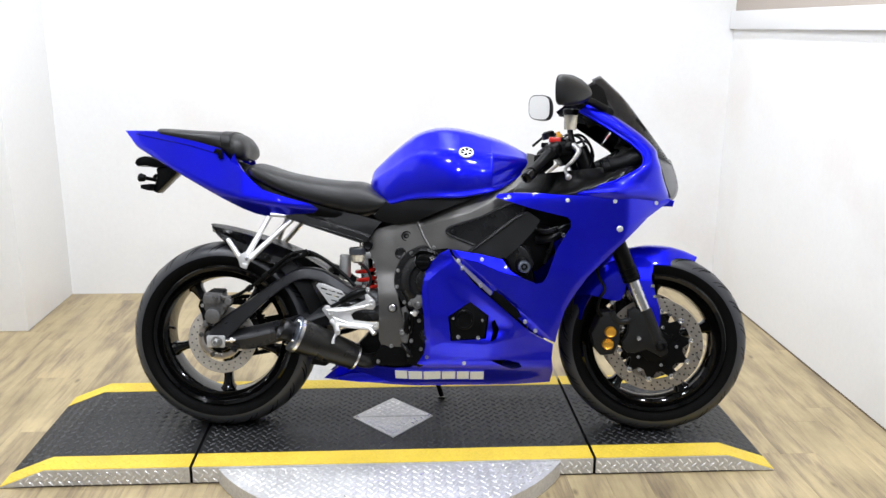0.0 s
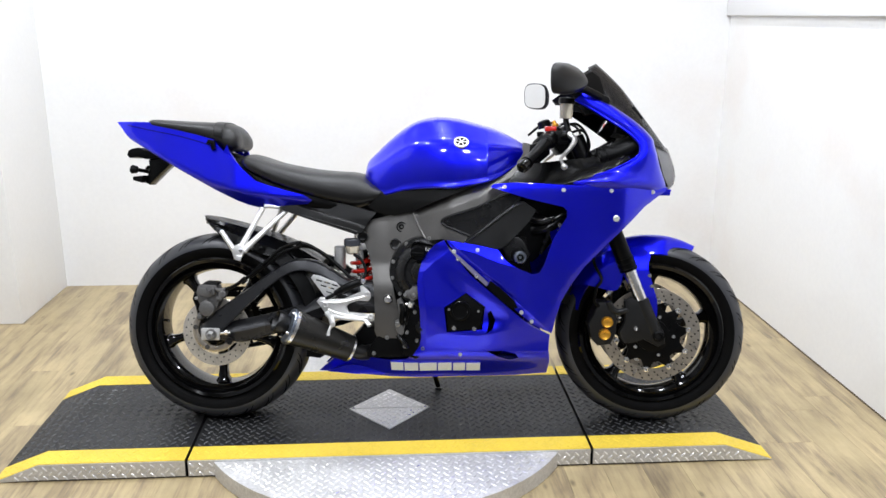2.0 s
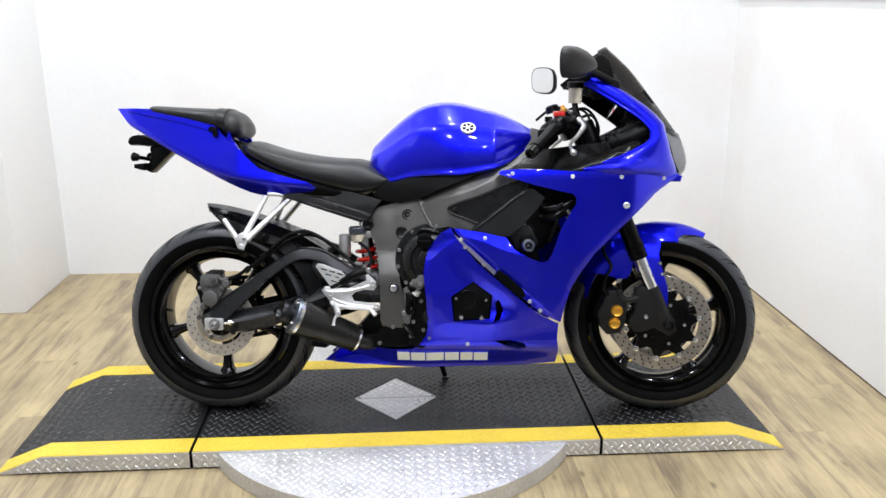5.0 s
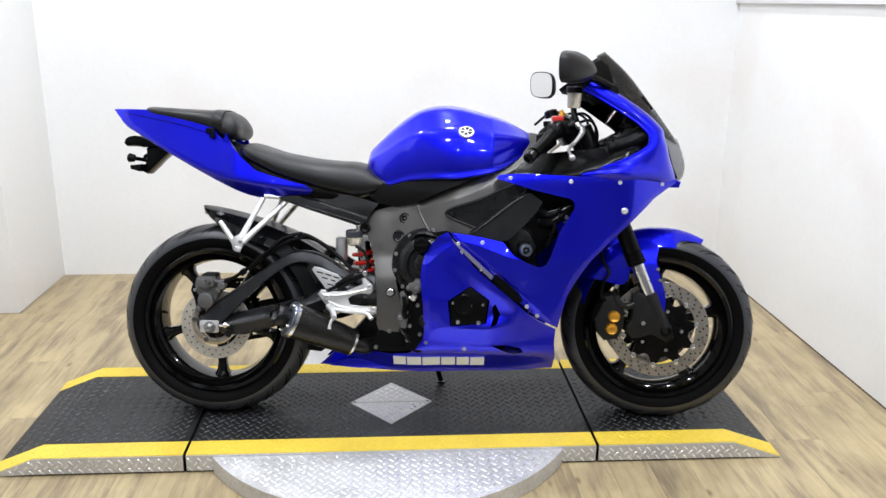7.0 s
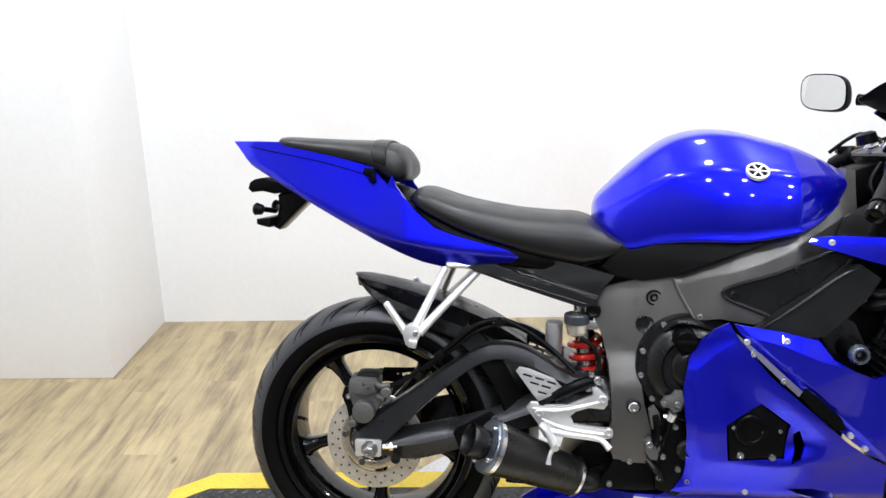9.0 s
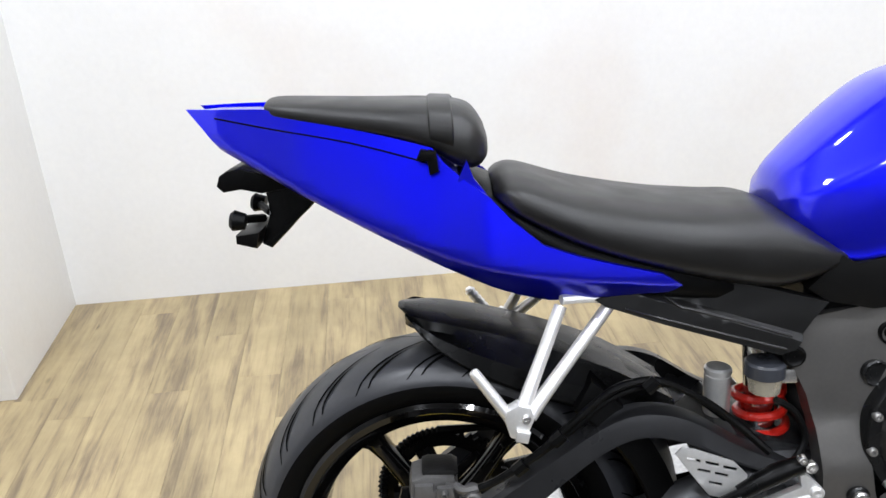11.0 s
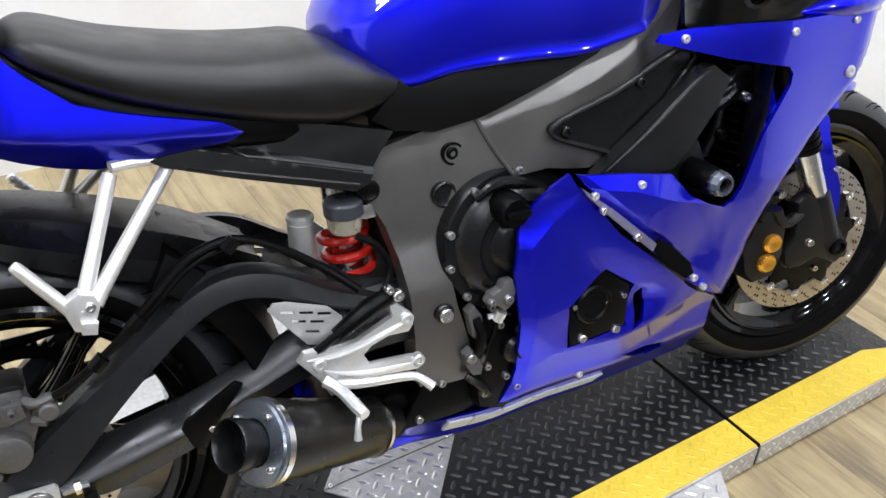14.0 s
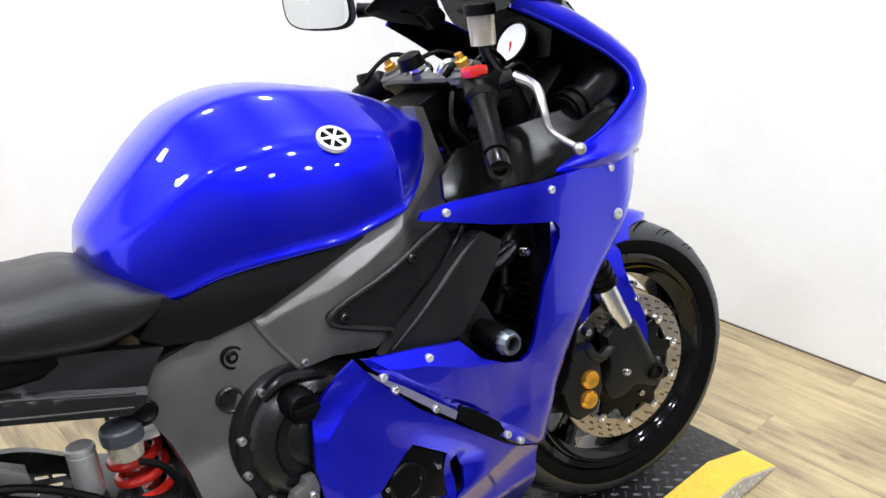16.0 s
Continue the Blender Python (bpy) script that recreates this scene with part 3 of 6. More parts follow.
def grooves(centre, width, radius, rim, n, parent):
    """Curved tread cuts laid as thin dark slivers in the tyre's crown, on both shoulders."""
    h = width / 2
    prof = tyre_profile(width, radius, rim)[:37]

    def surf(s):
        best = min(range(len(prof) - 1), key=lambda i: 0 if prof[i][0] <= s <= prof[i + 1][0] and prof[i][1] > rim + (radius - rim) * .39 else 9)
        (a, ra), (b, rb) = prof[best], prof[best + 1]
        return ra + (rb - ra) * (s - a) / (b - a + 1e-9)
    verts, faces = [], []
    for k in range(n):
        for sgn in (-1, 1):
            a0 = 2 * math.pi * (k + (0.5 if sgn > 0 else 0)) / n
            m = 9
            base = len(verts)
            for i in range(m):
                u = i / (m - 1)
                s = sgn * h * ((0.06 if k % 2 else 0.40) + (0.88 if k % 2 else 0.52) * u)
                a = a0 + (0.44 if k % 2 else 0.22) * u ** 0.9
                r = surf(s) + 0.0014
                wid = (0.0034 * math.sin(math.pi * min(max(u, 0.06), 0.94)) + 0.0006) / radius
                for da in (-wid, wid):
                    verts.append((centre.x + r * math.cos(a + da), centre.y + s, centre.z + r * math.sin(a + da)))
            faces += [(base + 2 * i, base + 2 * i + 1, base + 2 * i + 3, base + 2 * i + 2) for i in range(m - 1)]
    me = bpy.data.meshes.new("tread_groove")
    me.from_pydata(verts, [], faces)
    me.materials.append(DARKGAP)
    ob = new("tread_groove", me)
    ob.parent = parent
    ob["kind"] = "stuff"
    return ob


def brake_disc(name, centre, y, r_out, r_in, parent, rows, label, holes=24, steel=DISC):
    bm = bmesh.new()
    n = 72
    t = 0.0025
    lathe(bm, [(y - t, r_in), (y - t, r_out - .001), (y - t + .001, r_out), (y + t - .001, r_out), (y + t, r_out - .001), (y + t, r_in)], centre, (0, 1, 0), n, True)
    d = part(name, bm, steel, parent, label)
    # each hole is a flat dark spot, its inner shade as colour
    verts, faces = [], []
    for j, (rr, off) in enumerate(rows):
        for k in range(holes):
            a = 2 * math.pi * (k + off) / holes
            cx, cz = centre.x + rr * math.cos(a), centre.z + rr * math.sin(a)
            for sg in (-1, 1):
                b = len(verts)
                verts += [(cx + 0.0024 * math.cos(q), y + sg * (t + 0.0003), cz + 0.0024 * math.sin(q)) for q in np.linspace(0, 2 * math.pi, 9)[:-1]]
                faces.append([b + i for i in range(8)])
    me = bpy.data.meshes.new("drilled_hole")
    me.from_pydata(verts, [], faces)
    me.materials.append(DARKGAP)
    ob = new("drilled_hole", me)
    ob.parent = d
    ob["kind"] = "stuff"
    return d


def wheel(name, c, width, radius, rim, spokes, turn, label):
    w = empty(name, parent=bike)
    w["label"] = label
    bm = bmesh.new()
    lathe(bm, tyre_profile(width, radius, rim), c, (0, 1, 0), 96, True)
    bm.faces.ensure_lookup_table()
    for f in bm.faces:
        cc = f.calc_center_median()
        if math.hypot(cc.x - c.x, cc.z - c.z) > rim + (radius - rim) * .45:
            f.material_index = 1
    ty = part("tyre", bm, [RUBBER, CROWN], w, "black road tyre with curved tread cuts", 60)
    grooves(c, width, radius, rim, 44, ty)
    h = width * 0.43
    bm = bmesh.new()
    lathe(bm, [(-h, rim + .006), (-h - .004, rim), (-h, rim - .010), (-h * .8, rim - .016), (-h * .62, rim - .034), (0, rim - .040),
               (h * .62, rim - .034), (h * .8, rim - .016), (h, rim - .010), (h + .004, rim), (h, rim + .006), (0, rim + .002)], c, (0, 1, 0), 96, True)
    part("rim", bm, GLOSS, w, "gloss black cast wheel rim")
    bm = bmesh.new()
    lathe(bm, [(-h * .75, .018), (-h * .75, .040), (-h * .5, .046), (h * .5, .046), (h * .75, .04), (h * .75, .018)], c, (0, 1, 0), 40)
    part("hub", bm, GLOSS, w)
    for k in range(spokes):
        a = 2 * math.pi * (k + turn) / spokes
        d = Vector((math.cos(a), 0, math.sin(a)))
        q = Vector((-math.sin(a), 0, math.cos(a)))
        bm = bmesh.new()
        rings = []
        for r, ww, hh in ((.036, .026, .030), (.06, .019, .026), (.10, .0145, .021), (rim - .075, .0135, .019), (rim - .05, .017, .022), (rim - .032, .03, .03)):
            ring = []
            for i in range(14):
                b = 2 * math.pi * i / 14
                cs, sn = math.cos(b), math.sin(b)
                ring.append(c + d * r + q * ww * math.copysign(abs(cs) ** .7, cs) + Vector((0, hh * math.copysign(abs(sn) ** .7, sn), 0)))
            rings.append(ring)
        loft(bm, rings)
        part("spoke", bm, GLOSS, w)
    return w


rear = wheel("rear_wheel", RW, 0.168, RS, 0.218, 5, 0.75, "rear wheel with black cast spokes and fat tyre")
front = wheel("front_wheel", FW, 0.120, FS, 0.216, 5, 0.24, "front wheel with black cast spokes")

bm = bmesh.new()
tube(bm, [(-0.182, -.012, .310), (-.158, -.032, .309)], 0.0042, 8, 1)
part("valve_stem", bm, STEEL, rear)
brake_disc("rear_brake_disc", RW + Vector((.004, 0, -.008)), -0.083, 0.107, 0.072, bike, ((.082, 0), (.096, .5)), "drilled rear brake disc in pale tan steel", steel=REARDISC)
bm = bmesh.new()
lathe(bm, [(-.1, .02), (-.1, .042), (-.078, .046), (-.06, .046)], RW, (0, 1, 0), 36)
part("rear_disc_carrier", bm, SATIN, bike)
bm = bmesh.new()
lathe(bm, [(-.0895, .0525), (-.0905, .054), (-.0905, .0695), (-.0895, .0712), (-.0800, .0712), (-.0800, .0525)], RW, (0, 1, 0), 64, True)
rdi = part("rear_disc_inner_ring", bm, DISC, bike, "tan inner ring of the rear disc")
for k in range(5):
    a = 2 * math.pi * (k + .42) / 5
    bolt("disc_bolt", rdi, RW + Vector((.061 * math.cos(a), -.091, .061 * math.sin(a))), .0075, .004, CALIPER)

# sprocket and chain on the far side
bm = bmesh.new()
teeth = [(RW.x + (.106 if k % 4 in (0, 1) else .098) * math.cos(2 * math.pi * k / 180), RW.z + (.106 if k % 4 in (0, 1) else .098) * math.sin(2 * math.pi * k / 180)) for k in range(180)]
inner = [(RW.x + .078 * math.cos(2 * math.pi * k / 48), RW.z + .078 * math.sin(2 * math.pi * k / 48)) for k in range(48)]
slab(bm, teeth, 0.085, 0.092, 0, (inner,))
part("sprocket", bm, SATIN, bike, "dark toothed rear sprocket")
bm = bmesh.new()
chain = [(RW.x + .103 * math.cos(a), .088, RW.z + .103 * math.sin(a)) for a in np.linspace(radians(95), radians(265), 20)]
chain = chain + [(.25, .088, .255), (.5, .088, .33)]
chain = [(.5, .088, .42), (.25, .088, .415)] + chain
chain = [Vector(p) for p in chain]
links = [a.lerp(c_, k / 4) for a, c_ in zip(chain, chain[1:]) for k in range(4)]
tube(bm, links, .0085, 6, 1, [.0062 if k % 2 else .0098 for k in range(len(links))])
part("chain", bm, SATIN, bike, "dark drive chain")
bm = bmesh.new()
for k in range(5):
    a = 2 * math.pi * (k + .6) / 5
    d = Vector((math.cos(a), 0, math.sin(a)))
    tube(bm, [RW + d * .03 + Vector((0, .085, 0)), RW + d * .084 + Vector((0, .088, 0))], .016, 8, 1)
part("sprocket_carrier", bm, SATIN, bike)

VIEW_FIT[0] = True

# swingarm: two braced arms, each an upper and a lower beam round an open middle, and the bridge between them
UPPER_BEAM = [((-.046, .312), (-.032, .292)), ((-.012, .346), (.022, .300)), ((.04, .386), (.064, .334)), ((.10, .427), (.114, .384)), ((.172, .478), (.18, .442)), ((.235, .518), (.232, .480)),
              ((.285, .53), (.28, .496)), ((.345, .517), (.335, .485)), ((.42, .47), (.402, .452)), ((.50, .436), (.46, .43))]
LOWER_BEAM = [((-.010, .316), (-.006, .285)), ((.03, .322), (.035, .274)), ((.075, .333), (.09, .268)), ((.125, .343), (.15, .281)), ((.20, .360), (.23, .305)), ((.29, .388), (.30, .332)),
              ((.36, .418), (.38, .353)), ((.44, .448), (.46, .36)), ((.53, .45), (.53, .36))]
# across each beam: share of its height from the upper edge, and how far out its face stands there
UPPER_FACE = [(.0, .120), (.10, .129), (.80, .1385), (.94, .1385), (1.0, .133)]
LOWER_FACE = [(.0, .108), (.36, .1395), (.44, .1415), (.50, .1395), (.92, .134), (1.0, .126)]


def beam(bm, edges, face, inner, sgn):
    top = spline([(x, 0, z) for (x, z), _ in edges], 5)
    low = spline([(x, 0, z) for _, (x, z) in edges], 5)
    rings = []
    for k, (a, b) in enumerate(zip(top, low)):
        tip = min(1.0, .55 + .45 * k / 6)
        ring = [a.lerp(b, u) + Vector((0, sgn * (inner + (y - inner) * (tip if u < .3 else 1)), 0)) for u, y in face]
        ring += [b + Vector((0, sgn * inner, 0)), a + Vector((0, sgn * inner, 0))]
        rings.append(ring)
    loft(bm, rings)


for sgn in (-1, 1):
    arm = empty("swingarm", parent=bike)
    arm["label"] = "charcoal braced swingarm"
    bm = bmesh.new()
    beam(bm, UPPER_BEAM, UPPER_FACE, .098, sgn)
    part("upper_beam", bm, SWING, arm, "", 24)
    bm = bmesh.new()
    beam(bm, LOWER_BEAM, LOWER_FACE, .099, sgn)
    part("lower_beam", bm, SWING, arm, "", 40)
bm = bmesh.new()
slab(bm, [(.40, .36), (.53, .36), (.55, .40), (.53, .45), (.42, .47), (.37, .42)], -.1, .1, 0.01)
part("swingarm_bridge", bm, SWING, bike)

bm = bmesh.new()
slab(bm, [(.184, .335), (.19, .346), (.262, .384), (.272, .378), (.236, .338), (.21, .298), (.194, .305)], -.1415, -.1345, 0.002)
gp = part("arm_guard_plate", bm, SATIN, bike, "dark plate on the lower arm")
bolt("plate_bolt", gp, (.222, -.142, .326), .005, .003)

# axle block, nut and adjuster
ax = empty("axle_block", parent=bike)
bm = bmesh.new()
slab(bm, [(-.030, .279), (-.031, .313), (-.027, .317), (.024, .316), (.028, .312), (.027, .281), (.023, .278)], -.1455, -.137, 0.003)
part("block", bm, SILVER, ax, "bright alloy chain adjuster block")
bm = bmesh.new()
lathe(bm, [(-.164, .008), (-.166, .010), (-.164, .0122), (-.151, .0122), (-.1500, .0125), (-.144, .0125)], Vector((.002, 0, .297)), (0, 1, 0), 6)
part("axle_nut", bm, WORNSTEEL, ax)
bm = bmesh.new()
lathe(bm, [(-.1445, .010), (-.1505, .010), (-.1505, .0172), (-.1490, .0182), (-.1445, .0182)], Vector((.002, 0, .297)), (0, 1, 0), 28, True)
part("axle_washer", bm, WORNSTEEL, ax, "broad steel washer")
bm = bmesh.new()
lathe(bm, [(-.16, .0005), (-.16, .009), (-.172, .009), (-.172, .006), (-.165, .006), (-.165, 0)], Vector((.002, 0, .297)), (0, 1, 0), 16)
part("axle_end", bm, WORNSTEEL, ax)
bm = bmesh.new()
tube(bm, [(.03, -.141, .30), (.062, -.141, .302)], .005, 8, 1)
tube(bm, [(.045, -.141, .301), (.053, -.141, .3015)], .009, 6, 1)
part("adjuster_bolt", bm, STEEL, ax)
bm = bmesh.new()
tube(bm, [(.060, -.135, .279), (.060, -.146, .279)], .008, 10, 1)
tube(bm, [(.060, -.146, .279), (.060, -.156, .279)], .0105, 10, 1)
part("paddock_boss", bm, CASE, bike, "dark threaded boss under the arm")

# rear caliper
rc = empty("rear_caliper", parent=bike)
bm = bmesh.new()
slab(bm, [(-.043, .405), (-.045, .43), (-.041, .446), (-.022, .452), (.018, .450), (.023, .440), (.022, .418), (.028, .40), (.018, .378), (.0, .366), (-.018, .366), (-.032, .384)], -.134, -.080, 0.005)
slab(bm, [(-.038, .422), (-.037, .443), (-.012, .443), (-.010, .433), (.004, .433), (.006, .443), (.019, .441), (.018, .422), (-.005, .412)], -.142, -.132, 0.003)
cb_ = part("caliper_body", bm, CALIPER, rc, "grey cast brake caliper", 30)
bm = bmesh.new()
lathe(bm, [(-.152, .0005), (-.152, .0205), (-.1505, .0235), (-.146, .0245), (-.13, .0265)], (-.010, 0, .379), (0, 1, 0), 32)
part("piston_cap", bm, CALIPER, cb_, "round cast piston cap")
bm = bmesh.new()
slab(bm, [(-.024, .446), (-.026, .455), (-.018, .458), (.016, .457), (.024, .452), (.020, .446)], -.128, -.084, 0.002)
part("pad_cover", bm, DARKCAST, rc, "dark pad cover")
bm = bmesh.new()
slab(bm, [(-.006, .444), (.016, .444), (.018, .424), (.0, .42), (-.008, .428)], -.150, -.141, 0.003)
part("bleed_boss", bm, CALIPER, cb_)
bolt("bleed_nipple", rc, (.004, -.151, .436), .005, .007, CALIPER)
bolt("pin_bolt", rc, (-.043, -.136, .411), .0065, .007)
bm = bmesh.new()
lathe(bm, [(-.11, .0125), (-.128, .0125), (-.132, .0095), (-.146, .0085), (-.148, .006), (-.148, .0005)], (-.034, 0, .352), (0, 1, 0), 12)
part("slide_pin", bm, CALIPER, rc)
bm = bmesh.new()
slab(bm, [(-.062, .405), (-.056, .425), (-.046, .425), (-.042, .39), (-.026, .345), (.0, .33), (.01, .318), (-.02, .318), (-.044, .34), (-.052, .38)], -.122, -.110, 0.002)
part("caliper_bracket", bm, SATIN, rc, "black caliper bracket")
bm = bmesh.new()
lathe(bm, [(-.128, .0115), (-.156, .0115), (-.158, .009), (-.158, .0005)], (.042, 0, .426), (0, 1, 0), 16)
tube(bm, [(.018, -.138, .44), (.03, -.146, .437), (.05, -.147, .441)], .0062, 8, 3)
part("banjo_fitting", bm, CALIPER, rc, "grey banjo fitting")
bm = bmesh.new()
tube(bm, [(.022, -.135, .412), (.038, -.14, .408)], .009, 8, 1)
part("hose_union", bm, CALIPER, rc)

# brake hoses along the arm
for pts, r in (([(.042, -.146, .437), (.075, -.146, .449), (.129, -.146, .484), (.172, -.144, .521), (.214, -.142, .557), (.245, -.141, .577), (.293, -.14, .583), (.347, -.138, .556), (.396, -.14, .518), (.44, -.155, .478)], .0055),
               ([(.13, -.139, .478), (.18, -.139, .515), (.23, -.135, .555), (.28, -.13, .57), (.33, -.12, .56), (.40, -.10, .50)], .0045),
               ([(.45, -.142, .548), (.475, -.145, .53), (.488, -.15, .495), (.47, -.16, .467), (.435, -.165, .448)], .005)):
    bm = bmesh.new()
    tube(bm, pts, r, 8, 5)
    part("brake_hose", bm, BLACK, bike, "black rubber brake hose")
for x, z in ((.108, .47), (.16, .511), (.285, .582)):
    bm = bmesh.new()
    tube(bm, [(x - .007, -.147, z - .008), (x + .007, -.147, z + .004)], .0095, 8, 1)
    part("hose_clip", bm, SATIN, bike)

# hugger over the rear tyre
bm = bmesh.new()
rings = []
for x, zt, hw, drop in ((-.038, .6535, .040, .0015), (-.028, .6535, .060, .005), (-.005, .651, .080, .022), (.035, .643, .090, .044), (.10, .626, .098, .060), (.19, .595, .102, .062), (.26, .564, .10, .055), (.34, .515, .09, .04)):
    up = [(-1, -drop), (-.93, -drop * .55), (-.74, -.014), (-.66, -.003), (-.35, .003), (0, .005), (.35, .003), (.66, -.003), (.74, -.014), (.93, -drop * .55), (1, -drop)]
    ring = [(x - (.010 if abs(a) < .6 else 0), a * hw, zt + d) for a, d in up]
    ring += [(x, a * (hw - .004), zt + d - .006) for a, d in up[::-1]]
    rings.append(ring)
rows = [[tuple(p) for p in spline([r[k] for r in rings], 4)] for k in range(len(rings[0]))]
loft(bm, [[rows[k][i] for k in range(len(rows))] for i in range(len(rows[0]))])
part("rear_hugger", bm, HUGGER, bike, "black plastic hugger over the rear tyre", 28)

# inner flap of the hugger, between tyre and swingarm pivot
bm = bmesh.new()
rings = []
for a in np.linspace(radians(52), radians(-14), 13):
    dd = Vector((math.cos(a), 0, math.sin(a)))
    c0 = Vector((.002, 0, .295))
    rings.append([c0 + dd * rr + Vector((0, yy, 0)) for rr, yy in ((.305, -.122), (.345, -.105), (.365, 0), (.345, .105), (.305, .122), (.301, .119), (.340, .102), (.359, 0), (.340, -.102), (.301, -.119))])
loft(bm, rings)
part("hugger_flap", bm, BLACK, bike, "black flap ahead of the rear tyre")

# muffler
mf = empty("muffler", parent=bike)
A, B = Vector((.270, -.216, .338)), Vector((.442, -.149, .252))
d = (A - B).normalized()
bm = bmesh.new()
lathe(bm, [(0, .026), (0.0, .037), (.012, .041), (.19, .0525), (.211, .0525)], B, d, 40)
part("sleeve", bm, MUFF, mf, "black carbon look muffler sleeve", 50)
bm = bmesh.new()
lathe(bm, [(-.003, .050), (-.003, .0555), (.006, .0555), (.006, .050)], A, d, 40, True)
part("clamp_band", bm, STEEL, mf, "bright metal band")
bm = bmesh.new()
lathe(bm, [(.004, .036), (.004, .0425), (.011, .0435), (.011, .036)], B, d, 40, True)
part("clamp_band", bm, STEEL, mf)
bm = bmesh.new()
lathe(bm, [(.003, .0545), (.012, .0545), (.015, .052), (.017, .030), (.010, .028)], A, d, 40)
part("end_cap", bm, BLUED, mf, "blued steel end cap")
bm = bmesh.new()
lathe(bm, [(.010, .031), (.016, .0265), (.024, .0285), (.034, .0325), (.054, .0335), (.056, .0325), (.054, .0312), (.030, .029), (-.03, .0255), (-.03, 0)], A, d, 32)
part("outlet", bm, CASE, mf, "dark exhaust outlet")
u = d.orthogonal().normalized()
w_ = d.cross(u)
for k in range(4):
    a = 2 * math.pi * k / 4 + .5
    bolt("rivet", mf, A + d * .018 + (u * math.cos(a) + w_ * math.sin(a)) * .044, .0045, .005, STEEL, d)
bm = bmesh.new()
tube(bm, [B + d * .01, B - d * .03, (.50, -.10, .232), (.60, -.03, .235)], .024, 14, 5)
part("exhaust_pipe", bm, CASE, mf, "dull steel exhaust pipe")

# added dark block that hides the far belly shell's inside
bm = bmesh.new()
slab(bm, [(.40, .185), (.60, .18), (.60, .30), (.47, .31), (.42, .255)], -.085, .085, 0.01)
part("exhaust_box", bm, SATIN, bike, "dark filler block added under the engine")

# passenger peg stays: two struts splayed out to a small clevis
for sgn in (-1, 1):
    pg = empty("passenger_peg", parent=bike)
    y = sgn * .190
    J = Vector((.104, y, .562))
    for a0, j0 in ((Vector((.170, sgn * .134, .692)), J), (Vector((.240, sgn * .112, .684)), J + Vector((.014, -sgn * .004, .004)))):
        bm = bmesh.new()
        tube(bm, [a0, a0.lerp(j0, .5), a0.lerp(j0, .85), j0], .0085, 12, 4, [.0085, .0085, .0095, .0115])
        part("strut", bm, SILVER, pg, "silver cast peg strut")
    bm = bmesh.new()
    tube(bm, [(.172, sgn * .128, .698), (.20, sgn * .120, .696), (.226, sgn * .114, .692), (.241, sgn * .112, .684)], .007, 8, 4)
    part("strut_bar", bm, SILVER, pg)
    bm = bmesh.new()
    slab(bm, [(.086, .566), (.090, .580), (.104, .588), (.120, .582), (.124, .566), (.116, .548), (.104, .538), (.092, .543)], *sorted((y - .010, y + .010)), 0.004)
    slab(bm, [(.100, .556), (.118, .552), (.114, .537), (.098, .541)], *sorted((y + sgn * .008, y + sgn * .018)), 0.004)
    part("peg_mount", bm, SILVER, pg)
    bolt("mount_pin", pg, (.113, y + sgn * .010, .569), .006, .005, STEEL, (0, sgn, 0))
    bm = bmesh.new()
    p0, p1 = Vector((.096, y, .562)), Vector((.049, y - sgn * .012, .628))
    tube(bm, [p0, p0.lerp(p1, .5), p0.lerp(p1, .93), p1], .0075, 12, 3, [.0085, .0078, .0072, .004])
    dv_ = (p1 - p0).normalized()
    for k in range(7 if sgn > 0 else 0):
        lathe(bm, [(0, .005), (0, .0088), (.004, .0088), (.004, .005)], p0.lerp(p1, .22 + .11 * k), dv_, 12, True)
    part("peg", bm, SILVER, pg, "folded foot peg")

